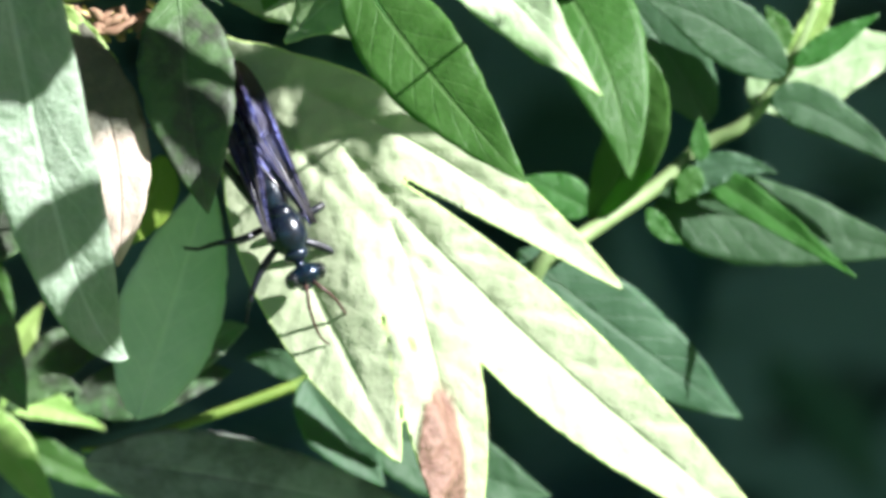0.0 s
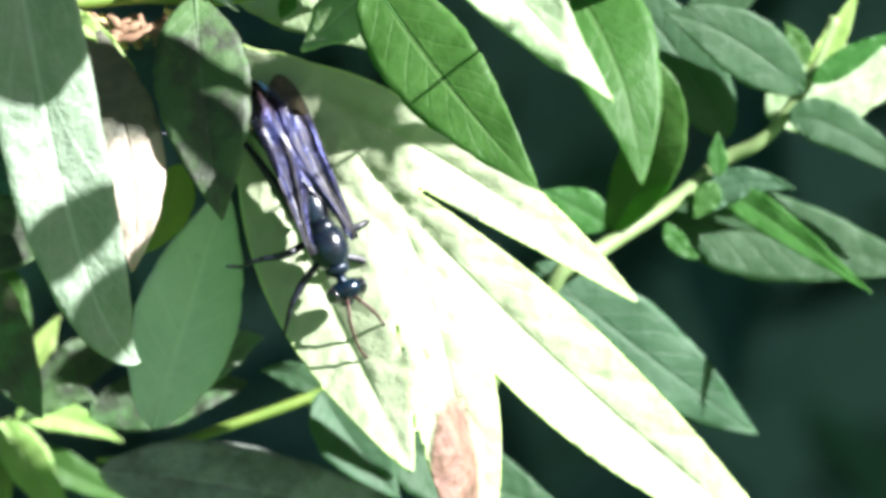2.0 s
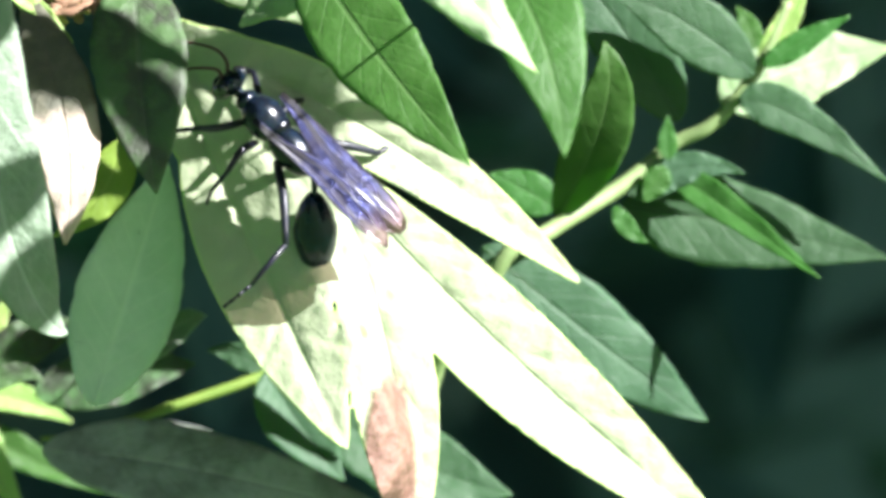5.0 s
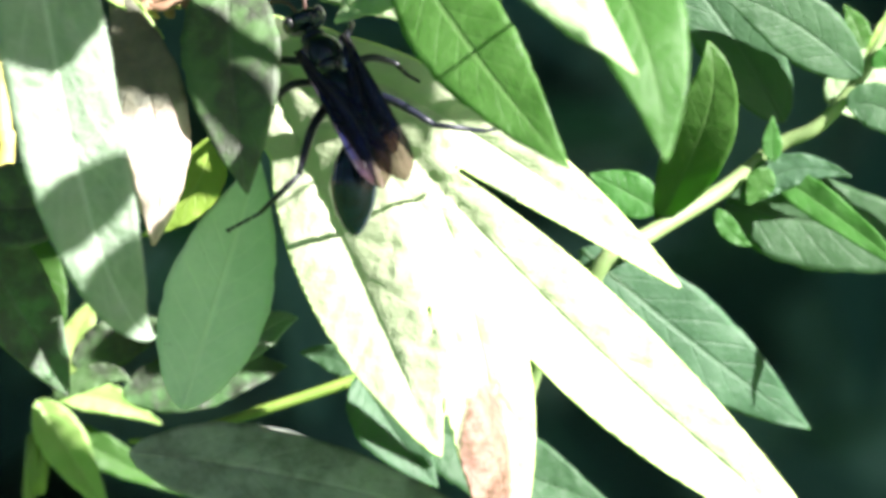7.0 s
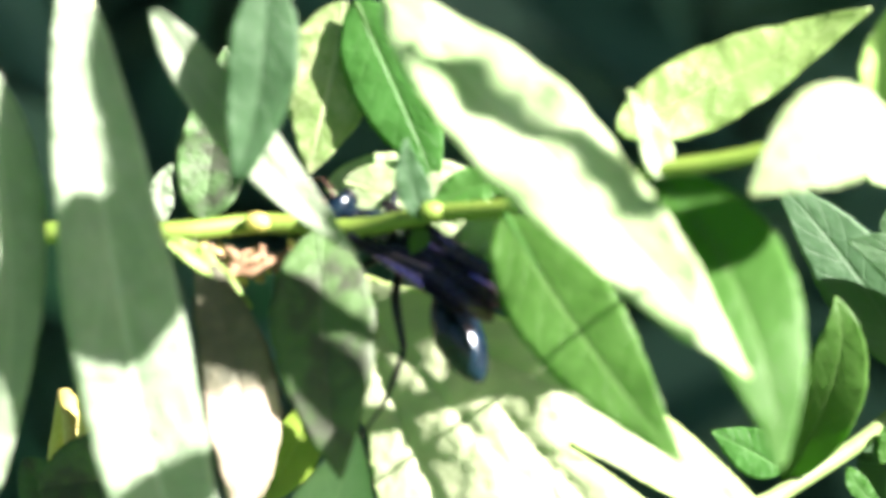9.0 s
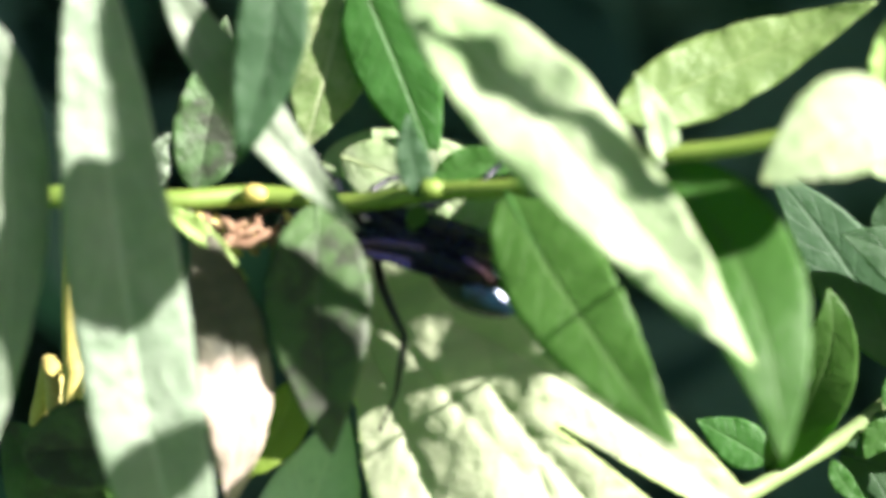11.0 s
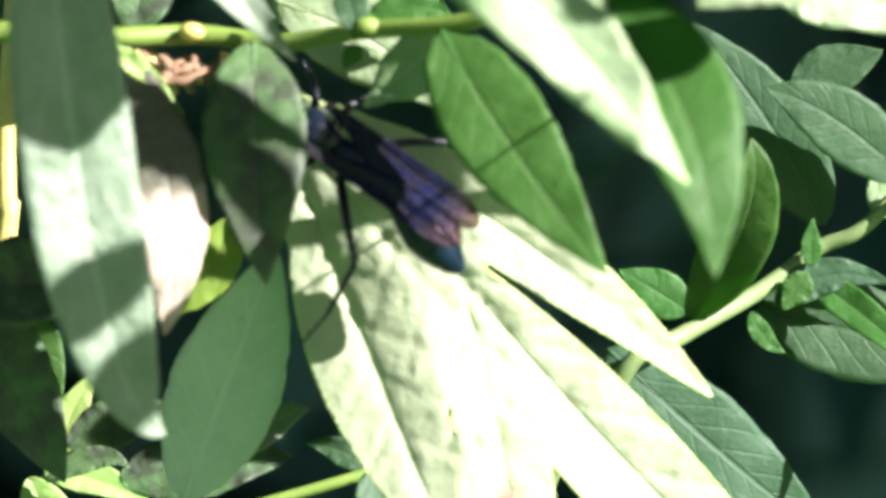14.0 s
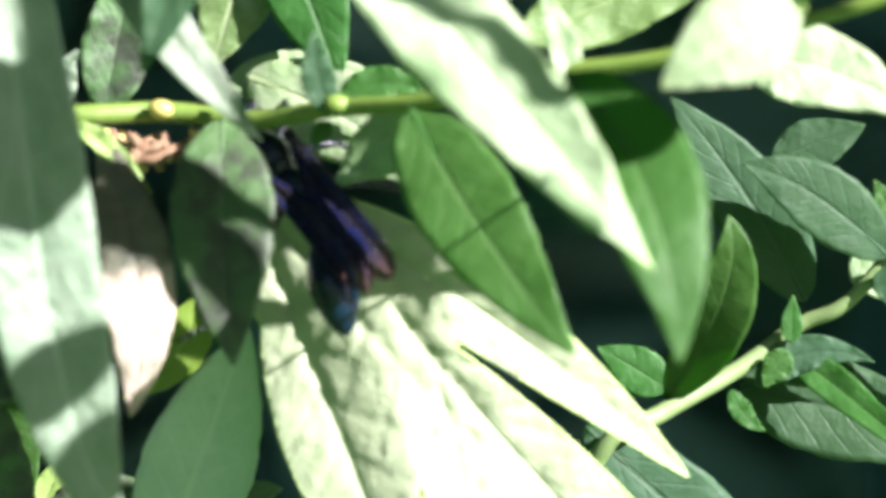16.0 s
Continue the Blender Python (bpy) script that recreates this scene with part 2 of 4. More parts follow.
WING_VEIN = insect_material("wing_vein", (0.012, 0.01, 0.012), 0.0, 0.5)
EYE = insect_material("dark_eye", (0.008, 0.008, 0.01), 0.0, 0.15, 0.8)


def wing_material():
    n = Nodes("smoky_wing")
    uv = n.add("ShaderNodeUVMap").outputs[0]
    split = n.add("ShaderNodeSeparateXYZ")
    n.link(uv, split.inputs[0])
    coords = n.add("ShaderNodeTexCoord").outputs["Object"]
    cloud = n.noise(500.0, 4.0, 0.6, coords)
    along = n.add("ShaderNodeMapping")
    along.inputs["Scale"].default_value = (2.0, 14.0, 1.0)
    n.link(uv, along.inputs["Vector"])
    pleats = n.noise(1.0, 3.0, 0.6, along.outputs[0])
    # blue streaks in the base colour stand in for the wing's sheen
    sheen_streak = n.math("MULTIPLY_ADD", cloud, 0.4, n.math("MULTIPLY", pleats, 0.6))
    tip = n.ramp(split.outputs[0], 0.76, 1.0)
    n.link(n.mix(tip, n.mix(n.ramp(sheen_streak, 0.42, 0.58), (0.007, 0.010, 0.048), (0.013, 0.010, 0.013)), (0.075, 0.042, 0.040)), n.shader.inputs["Base Color"])
    n.shader.inputs["Metallic"].default_value = 0.35
    n.shader.inputs["Specular Tint"].default_value = (0.55, 0.58, 0.95, 1)
    n.link(n.math("MULTIPLY_ADD", cloud, 0.25, 0.16), n.shader.inputs["Roughness"])
    n.shader.inputs["Specular IOR Level"].default_value = 0.32
    n.shader.inputs["Coat Weight"].default_value = 0.2
    n.shader.inputs["Coat Roughness"].default_value = 0.16
    n.shader.inputs["Coat Tint"].default_value = (0.8, 0.85, 1.0, 1)
    b = n.add("ShaderNodeBump", Strength=0.6, Distance=0.0006)
    n.link(n.math("ADD", n.noise(700.0, 3.0, 0.6, coords), n.math("MULTIPLY", pleats, 1.6)), b.inputs["Height"])
    n.link(b.outputs[0], n.shader.inputs["Normal"])
    clear = n.add("ShaderNodeBsdfTransparent")
    clear.inputs[0].default_value = (0.75, 0.55, 0.52, 1)
    blend = n.add("ShaderNodeMixShader")
    n.link(n.math("MULTIPLY", n.ramp(split.outputs[0], 0.45, 1.0), 0.30), blend.inputs[0])
    n.link(n.shader.outputs[0], blend.inputs[1])
    n.link(clear.outputs[0], blend.inputs[2])
    n.link(blend.outputs[0], n.out.inputs[0])
    return n.mat


WING = wing_material()


# ---- mesh helpers ----
def part(name, bm, material, parent=None, label="", smooth=True):
    """Links a bmesh as one mesh object, under parent if one is given."""
    me = bpy.data.meshes.new(name)
    bm.normal_update()
    bm.to_mesh(me)
    bm.free()
    me.materials.append(material)
    if smooth:
        me.polygons.foreach_set("use_smooth", [True] * len(me.polygons))
    ob = new(name, me)
    if parent is not None:
        ob.parent = parent
    if label:
        tagged(ob, label)
    return ob


def spline(points, steps):
    """Points on a smooth curve through the given ones."""
    pts = [Vector(p) for p in points]
    ext = [pts[0] * 2 - pts[1], *pts, pts[-1] * 2 - pts[-2]]
    out = []
    for a, b, c, d in zip(ext, ext[1:], ext[2:], ext[3:]):
        for k in range(steps):
            t = k / steps
            out.append(0.5 * (2 * b + (c - a) * t + (2 * a - 5 * b + 4 * c - d) * t * t + (3 * b - a - 3 * c + d) * t ** 3))
    return [*out, pts[-1]]


def tube(bm, points, radii, around=10, cap=True):
    """A round rod along points, with a radius at each end or at each point."""
    count = len(points)
    if len(radii) != count:
        radii = [radii[0] + (radii[-1] - radii[0]) * k / (count - 1) for k in range(count)]
    rings, up = [], Vector((0.31, 0.12, 0.94))
    for k, p in enumerate(points):
        along = (points[min(k + 1, count - 1)] - points[max(k - 1, 0)]).normalized()
        a = along.cross(up)
        a = a.normalized() if a.length > 1e-6 else along.orthogonal().normalized()
        b = along.cross(a)
        rings.append([bm.verts.new(p + (a * math.cos(w) + b * math.sin(w)) * radii[k])
                      for w in (2 * math.pi * j / around for j in range(around))])
    for r, s in zip(rings, rings[1:]):
        for j in range(around):
            bm.faces.new((r[j], r[(j + 1) % around], s[(j + 1) % around], s[j]))
    if cap:
        bm.faces.new(rings[0][::-1])
        bm.faces.new(rings[-1])


def blob(bm, centre, radii, rows=12, around=16, power=1.0, squash=None):
    """An egg-shaped body with its long axis on x; power shapes its rear taper."""
    rings = []
    for i in range(1, rows):
        a = math.pi * i / rows
        x, r = math.cos(a), math.sin(a) ** power
        ring = []
        for j in range(around):
            w = 2 * math.pi * j / around
            q = Vector((x * radii[0], math.cos(w) * r * radii[1], math.sin(w) * r * radii[2]))
            if squash:
                q = squash(q)
            ring.append(bm.verts.new(Vector(centre) + q))
        rings.append(ring)
    ends = [bm.verts.new(Vector(centre) + Vector((s * radii[0], 0, 0))) for s in (1, -1)]
    for r, s in zip(rings, rings[1:]):
        for j in range(around):
            bm.faces.new((r[j], s[j], s[(j + 1) % around], r[(j + 1) % around]))
    for j in range(around):
        bm.faces.new((ends[0], rings[0][j], rings[0][(j + 1) % around]))
        bm.faces.new((ends[1], rings[-1][(j + 1) % around], rings[-1][j]))


def holder(name, place, label, category, group=""):
    return_ob = new(name)
    return_ob.matrix_world = Matrix.Translation(place)
    return tagged(return_ob, label, category, group)


THICK = 0.16 * MM


def leaf_frame(points, tilt, k):
    """Tangent, side and face direction of a blade at its k-th midrib point; it faces the viewer's side, turned by tilt."""
    along = (points[min(k + 1, len(points) - 1)] - points[max(k - 1, 0)]).normalized()
    side = along.cross(Vector((0, -1, 0)))
    side = side.normalized() if side.length > 0.05 else Vector((1, 0, 0))
    face = side.cross(along).normalized()
    c, s = math.cos(radians(tilt)), math.sin(radians(tilt))
    return along, side * c + face * s, face * c - side * s


def leaf(plant, kind, base, middle, tip, half, tilt=0, fold=12, wave=0.3, widest=0.42):
    """A lance-shaped leaf through base, middle and tip (mm), with a folded, gently waved blade, a rim and a raised midrib."""
    rng = random.Random(repr((base, tip)))
    p0, p1, p2 = mm(base), mm(middle), mm(tip)
    ctrl = p1 * 2 - (p0 + p2) / 2
    count, across = 44, 6
    line = [p0 * (1 - t) ** 2 + ctrl * 2 * t * (1 - t) + p2 * t * t for t in (k / count for k in range(count + 1))]
    ph, freq = rng.uniform(0, 6), rng.uniform(2.2, 3.4)
    lift = math.tan(radians(fold))
    bm = bmesh.new()
    uv_layer = bm.loops.layers.uv.new("UVMap")
    coords, grid = {}, []
    for k, p in enumerate(line):
        t = k / count
        # width: slim stalk, broad middle, long point
        w = (math.sin(math.pi * t ** (math.log(0.5) / math.log(widest))) ** 0.85 * (1 - 0.25 * t) * 1.1 + 0.05 * (1 - t)) if 0 < t < 1 else (0.05 if t == 0 else 0.0)
        w = max(w, 0.012) * half * MM
        _, side, face = leaf_frame(line, tilt, k)
        row = []
        for j in range(-across, across + 1):
            v = j / across
            swell = wave * MM * (math.sin(6.283 * freq * t + ph + (1.7 if v > 0 else 0)) * v * v * 0.6
                                 + 0.25 * math.sin(6.283 * 2.7 * freq * t + 2 * ph) * abs(v) ** 3)
            droop = -0.10 * w * (v * v - 0.3)
            jag = 1 + (0.014 * math.sin(29 * t + ph) + 0.010 * math.sin(61 * t + 2 * ph) + 0.012 * rng.uniform(-1, 1)) * abs(v) ** 4
            vert = bm.verts.new(p + side * (v * w * jag * math.cos(radians(fold))) + face * (abs(v) * w * lift + swell + droop))
            coords[vert] = (t, 0.5 + v / 2)
            row.append(vert)
        grid.append(row)
    for r, s in zip(grid, grid[1:]):
        for j in range(len(r) - 1):
            f = bm.faces.new((r[j], r[j + 1], s[j + 1], s[j]))
            for loop in f.loops:
                loop[uv_layer].uv = coords[loop.vert]
    ob = part("leaf", bm, LEAF[kind], plant, LABEL[kind])
    shell = ob.modifiers.new("thickness", "SOLIDIFY")
    shell.thickness, shell.offset = THICK, 0.0
    # midrib on the back and a faint ridge in front
    if half > 2.2:
        rib = bmesh.new()
        keep = line[: int(count * 0.94)]
        tube(rib, keep, [0.055 * half * MM + 0.05 * MM, 0.06 * MM], 8)
        part("midrib", rib, LEAF[kind], ob)
    return ob


def stem(plant, name, points, radii, material, label):
    bm = bmesh.new()
    line = spline([mm(p) for p in points], 8)
    tube(bm, line, [r * MM for r in radii], 14)
    return part(name, bm, material, plant, label)


# ---- ground and dark backdrop of the garden ----
def sheet(name, size, z, material, label):
    bm = bmesh.new()
    n = 40
    rows = [[bm.verts.new(((2 * i / n - 1) * size, (2 * j / n - 1) * size, z + 0.02 * noise.noise((i * 0.7, j * 0.7, 0)))) for i in range(n + 1)] for j in range(n + 1)]
    for r, s in zip(rows, rows[1:]):
        for i in range(n):
            bm.faces.new((r[i], r[i + 1], s[i + 1], s[i]))
    return tagged(part(name, bm, material), label, "ground", kind="structure")


sheet("ground", 60.0, 0.0, BOUNCE_GREEN, "unseen ground, coloured grass green to bounce green light")

fence = holder("fence", (0.0, 1.1, 0.0), "dark weathered plank fence standing in shade", "fence")
for k in range(24):
    bm = bmesh.new()
    bmesh.ops.create_cube(bm, size=1.0, matrix=Matrix.Translation(((k - 11.5) * 0.1, 0.013 * (-1) ** k, 0.95)) @ Matrix.Diagonal((0.118, 0.02, 1.9, 1)))
    bmesh.ops.bevel(bm, geom=bm.edges[:], offset=0.003, segments=1, affect="EDGES")
    part("plank", bm, PLANK, fence, smooth=False)


def leaf_cloud(name, spread, count, size, material, seed, parent=None, label=""):
    """Many small folded leaves scattered by spread(rng), in one mesh."""
    rng = random.Random(seed)
    verts, faces = [], []
    for _ in range(count):
        c = Vector(spread(rng))
        n = Vector((rng.gauss(0, 0.6), rng.gauss(-0.5, 0.5), rng.gauss(0.6, 0.5))).normalized()
        a = n.orthogonal().normalized()
        a = (a * math.cos(w) + n.cross(a) * math.sin(w)) if (w := rng.uniform(0, 6.28)) else a
        b = n.cross(a)
        length, width = size * rng.uniform(0.6, 1.3), size * rng.uniform(0.13, 0.22)
        k = len(verts)
        verts += [c - a * length / 2, c - a * length * 0.1 + b * width + n * width * 0.3, c + a * length / 2,
                  c - a * length * 0.1 - b * width + n * width * 0.3, c + a * length * 0.2 - n * width * 0.1]
        faces += [(k, k + 4, k + 1), (k + 1, k + 4, k + 2), (k, k + 3, k + 4), (k + 3, k + 2, k + 4)]
    me = bpy.data.meshes.new(name)
    me.from_pydata(verts, [], faces)
    me.materials.append(material)
    ob = new(name, me)
    ob.parent = parent
    if label:
        tagged(ob, label)
    return ob


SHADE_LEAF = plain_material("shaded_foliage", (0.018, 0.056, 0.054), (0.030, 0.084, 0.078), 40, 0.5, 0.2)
BARK = plain_material("bark", (0.08, 0.06, 0.045), (0.14, 0.11, 0.08), 60, 0.9, 0.6, 0.004)


def hedge_spread(r):
    """Thick to one side of the plants, loose elsewhere."""
    if r.random() < 0.45:
        return r.uniform(-0.45, 0.015), r.uniform(0.42, 0.62), r.uniform(0.5, 1.3)
    return r.uniform(-0.7, 0.7), r.uniform(0.42, 0.85), r.uniform(0.3, 1.5)


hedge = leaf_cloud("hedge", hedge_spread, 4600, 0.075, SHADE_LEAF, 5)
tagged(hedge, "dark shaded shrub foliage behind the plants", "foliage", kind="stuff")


def under_slope(r):
    """A place in the unseen shading crown, rounded and uneven, whose edge slopes so that the plants in front stand in
    the sun.
    """
    while True:
        x, z = r.uniform(-1.6, 2.8), 1.25 + 1.35 * r.random() ** 1.3
        y = r.uniform(-1.22 - 0.906 * (z - 0.94), 0.9)
        lump = 0.35 * noise.noise((x * 1.7, y * 1.7, z * 1.7))
        if ((x - 0.6) / 1.9) ** 2 + ((y + 0.9) / 1.6) ** 2 + (max(0.0, z - 1.9) / 0.75) ** 2 < 1.0 + lump:
            return x, y, z


# tree added outside the view to keep sun off the fence and hedge
tree = holder("unseen_shade_tree", (0.5, 1.5, 0.0), "unseen low spreading tree, added to shade the fence", "tree")
bm = bmesh.new()
tube(bm, spline([Vector(p) for p in ((0, 0, -0.05), (0.02, -0.02, 0.7), (-0.05, -0.1, 1.3))], 6), [0.07, 0.045], 12)
for tip_at in ((-1.2, -0.9, 1.8), (-0.6, -1.2, 1.75), (0.9, -1.1, 1.8), (1.5, -0.3, 2.1), (-0.9, 0.3, 2.0)):
    tube(bm, spline([Vector((-0.03, -0.08, 1.15)), Vector(tip_at) * 0.5 + Vector((0, 0, 0.75)), Vector(tip_at)], 6), [0.035, 0.008], 8)
part("trunk", bm, BARK, tree)
tagged(leaf_cloud("crown", under_slope, 40000, 0.12, SHADE_LEAF, 9, tree, "dense dark-green crown, added out of view to block the sun"), kind="stuff")

# ---- the plants ----
main = holder("leafy_branch", mm((-60, 20, -900)), "leafy mugwort branch with a pale lobed leaf", "plant")
low = holder("leafy_sprig", mm((-40, 50, -900)), "low sprig of sooty and fresh green leaves", "plant")
back = holder("flowering_shoot", mm((20, 60, -900)), "green side shoot with grey-green leaves", "plant")
# this last one is added out of view, to cast shadows on the others
over = holder("unseen_shade_spray", mm((-170, -80, -900)), "unseen leafy spray, added to throw dappled shade", "plant")
for plant in (main, low, back, over):
    plant.matrix_world = Matrix.Identity(4)


stem(main, "stem", [(-62.0, 22.0, -905.0), (-58.0, 20.0, -300.0), (-75.0, 18.0, -40.0), (-60.0, 12.0, 40.0), (-36.0, 6.0, 50.8)] + [(-21.9, 4.0, 51.9), (-13.5, 6.0, 52.9), (-5.8, 4.0, 52.6), (1.9, -1.0, 54.0), (9.9, -6.0, 54.9), (20.1, -10.5, 57.8), (29.7, -13.5, 59.6), (41.6, -16.5, 63.4), (49.6, -18.5, 66.2), (64.0, -22.0, 72.0)], [1.15, 0.62], STEM_GREEN, "yellow-green ribbed stem")
stem(back, "stem", [(40.0, 90.0, -905.0), (38.0, 80.0, -300.0), (30.0, 60.0, -60.0), (20.0, 38.0, 5.0)] + [(27.0, 25.0, 24.9), (32.4, 27.0, 29.2), (39.4, 30.0, 33.9), (44.5, 31.0, 38.2), (48.7, 30.0, 40.5), (53.0, 30.0, 46.2), (55.8, 30.0, 52.8)], [1.1, 0.6], STEM_PALE, "pale green shoot stem")
stem(low, "stem", [(-34.0, 60.0, -905.0), (-32.0, 55.0, -300.0), (-30.0, 50.0, -20.0), (-28.5, 49.0, 2.0), (-27.0, 49.0, 12.0)], [0.9, 0.5], STEM_GREEN, "pale green stem")
stem(low, "twig", [(30.0, 60.0, -905.0), (28.0, 55.0, -200.0), (20.0, 42.0, 10.0)] + [(13.3, 36.0, 19.5), (8.7, 34.0, 16.5), (4.2, 32.0, 14.3), (-7.8, 31.0, 10.0), (-15.1, 31.0, 7.8), (-18.3, 31.0, 7.4)], [1.2, 0.25], STEM_GREEN, "thin green twig")
stem(main, "stalk", [(-38.0, 40.0, -905.0), (-36.0, 34.0, -60.0)] + [(-31.1, 25.0, 28.5), (-31.0, 25.0, 35.8), (-31.5, 25.0, 42.6), (-31.7, 25.0, 49.4)] + [(-32.0, 25.0, 80.0)], [1.1, 0.8], STEM_YELLOW, "dry yellow upright stalk")
stem(over, "stem", [(-170.0, -80.0, -905.0), (-165.0, -75.0, -200.0), (-120.0, -65.0, 80.0), (-60.0, -58.0, 128.0), (20.0, -60.0, 134.0), (72.0, -64.0, 124.0)], [1.0, 0.25], STEM_GREEN, "arching green stem that carries the unseen shading leaves")


def curve_at(axis, x, z):
    """Distance to a bent axis, and the share of its length there."""
    best = (1e9, 0.0, 0.0)
    for k, (a, b) in enumerate(zip(axis, axis[1:])):
        dx, dz = b[0] - a[0], b[1] - a[1]
        t = min(1.0, max(0.0, ((x - a[0]) * dx + (z - a[1]) * dz) / (dx * dx + dz * dz)))
        d = math.hypot(x - a[0] - t * dx, z - a[1] - t * dz)
        if d < best[0]:
            sign = 1.0 if (x - a[0]) * dz - (z - a[1]) * dx > 0 else -1.0
            best = (d, (k + t) / (len(axis) - 1), sign)
    return best


def bend(a, b, c, steps=14):
    """A bowed lobe axis through three points of the blade's plane."""
    q = [(2 * b[i] - (a[i] + c[i]) / 2) for i in (0, 1)]
    return [tuple(a[i] * (1 - t) ** 2 + q[i] * 2 * t * (1 - t) + c[i] * t * t for i in (0, 1)) for t in (k / steps for k in range(steps + 1))]


# the lobes: axis (x, z in mm), half width, place of the widest part
LOBES = [
    (bend((-5.6, 47.0), (3.0, 37.5), (19.4, 22.5)), 6.9, 0.45),
    (bend((5.0, 42.5), (20.1, 34.6), (35.6, 23.4)), 3.42, 0.34),
    (bend((8.0, 37.0), (27.45, 17.4), (51.2, -1.8)), 5.02, 0.5),
    (bend((12.5, 30.0), (17.3, 13.5), (19.6, -4.5)), 4.25, 0.45),
    (bend((-3.5, 41.0), (4.6, 24.0), (13.2, 6.9)), 5.3, 0.47),
    (bend((-5.5, 49.0), (4.5, 43.3), (16.0, 40.0)), 2.9, 0.6),
    (bend((-3.2, 44.5), (-1.0, 34.6), (3.0, 24.6)), 2.9, 0.5),
    (bend((4.0, 40.0), (9.0, 30.0), (13.6, 20.2)), 5.0, 0.45),
]


def lobed_leaf(plant):
    """The pale lobed leaf: one blade whose outline is the union of its lobes."""
    def inside(x, z):
        best = -1e9
        for axis, half, widest in LOBES:
            d, t, _ = curve_at(axis, x, z)
            w = half * math.sin(math.pi * min(max(t, 0.0), 1.0) ** (math.log(0.5) / math.log(widest))) ** 0.8 if t < 1 else 0.0
            best = max(best, w - d)
        return best

    def height(x, z):
        y = 5.0 + (0.36 * (x - 13.0) if x > 13.0 else 0.0) + 0.013 * max(0.0, 12.0 - x) ** 2
        y += 0.7 * noise.noise((x * 0.09, z * 0.09, 3.0)) + 0.24 * noise.noise((x * 0.3, z * 0.3, 7.0)) + 0.11 * noise.noise((x * 0.9, z * 0.9, 1.0))
        for k, (axis, half, _) in enumerate(LOBES[:5]):
            d, t, sign = curve_at(axis, x, z)
            if d < half:
                y += 0.45 * math.exp(-((d / 0.55) ** 2)) * (1 - 0.6 * t)          # sunken midrib
                y += (0.5 if k in (0, 1, 3) else 0.75) * (1 - d / half) * (0.4 if k == 0 else 1.0)               # trough along it
                rib = (t * (7 if k else 9) - d / half * 0.9 + 0.15 * sign) % 1.0
                y += 0.16 * math.exp(-(((rib - 0.5) / 0.10) ** 2)) * min(1.0, d / 0.8)
            if k == 4:
                y -= 14.0 * max(0.0, t - 0.35) ** 2 * max(0.0, 1 - max(0.0, d - half) / 1.5)
        return y

    step = 0.42
    nx, nz = int(66 / step), int(60 / step)
    ox, oz = -12.0, -6.0
    field = np.array([[inside(ox + i * step, oz + j * step) for i in range(nx + 1)] for j in range(nz + 1)])
    bm = bmesh.new()
    uv_layer = bm.loops.layers.uv.new("UVMap")
    verts, flat = {}, {}

    def corner(i, j):
        key = (i, j)
        if key not in verts:
            x, z = ox + i * step, oz + j * step
            verts[key] = bm.verts.new(mm((x, height(x, z), z)))
            flat[verts[key]] = (x, z)
        return verts[key]

    def cut(a, b):
        a, b = min(a, b), max(a, b)
        key = (a, b)
        if key not in verts:
            fa, fb = field[a[1]][a[0]], field[b[1]][b[0]]
            t = fa / (fa - fb)
            x, z = ox + (a[0] + (b[0] - a[0]) * t) * step, oz + (a[1] + (b[1] - a[1]) * t) * step
            verts[key] = bm.verts.new(mm((x, height(x, z), z)))
            flat[verts[key]] = (x, z)
        return verts[key]

    for j in range(nz):
        for i in range(nx):
            ring = [(i, j), (i + 1, j), (i + 1, j + 1), (i, j + 1)]
            inn = [field[q[1]][q[0]] > 0 for q in ring]
            if not any(inn):
                continue
            poly = []
            for k in range(4):
                a, b = ring[k], ring[(k + 1) % 4]
                if inn[k]:
                    poly.append(corner(*a))
                if inn[k] != inn[(k + 1) % 4]:
                    poly.append(cut(a, b))
            if len(set(poly)) >= 3:
                bm.faces.new(poly)
    for f in bm.faces:
        for loop in f.loops:
            x, z = flat[loop.vert]
            best = max(((half * 0.6 - curve_at(axis, x, z)[0]) if k else -1.0, k) for k, (axis, half, _) in enumerate(LOBES[:5]))
            axis, half, _ = LOBES[best[1]]
            d, t, sign = curve_at(axis, x, z)
            near_edge = max(0.0, 1.0 - max(0.0, inside(x, z)) / 3.2)
            loop[uv_layer].uv = (t * 0.9, 0.5 + 0.5 * sign * max(min(0.86, d / half), near_edge))
    ob = part("leaf", bm, BIG_LEAF, plant, "large lobed cream-green felted leaf with a brown withered lobe tip")
    shell = ob.modifiers.new("thickness", "SOLIDIFY")
    shell.thickness, shell.offset = 0.2 * MM, 0.0
    return ob


lobed_leaf(main)

leaf(main, "glauc", (-27.1, -30.0, 74.7), (-19.5, -25.0, 32.4), (-12.6, -18.0, 17.3), 5.0, 15, 12, 0.4)
leaf(main, "glauc", (-35.2, -28.0, 66.1), (-32.0, -26.0, 49.7), (-32.8, -24.0, 29.7), 3.3, 10, 10, 0.3)
leaf(main, "sooty", (-8.2, 2.0, 52.4), (-7.0, -4.0, 41.4), (-5.2, -6.0, 30.8), 4.6, 5, 9, 0.2)
leaf(main, "dry", (-19.6, 4.0, 51.2), (-14.4, -4.0, 38.5), (-13.8, -6.0, 25.8), 3.4, 5, 8, 0.8, 0.55)
leaf(low, "yellow", (-9.9, 12.0, 36.7), (-11.6, 12.0, 31.4), (-16.2, 12.0, 27.1), 2.4, 0, 10, 0.2)
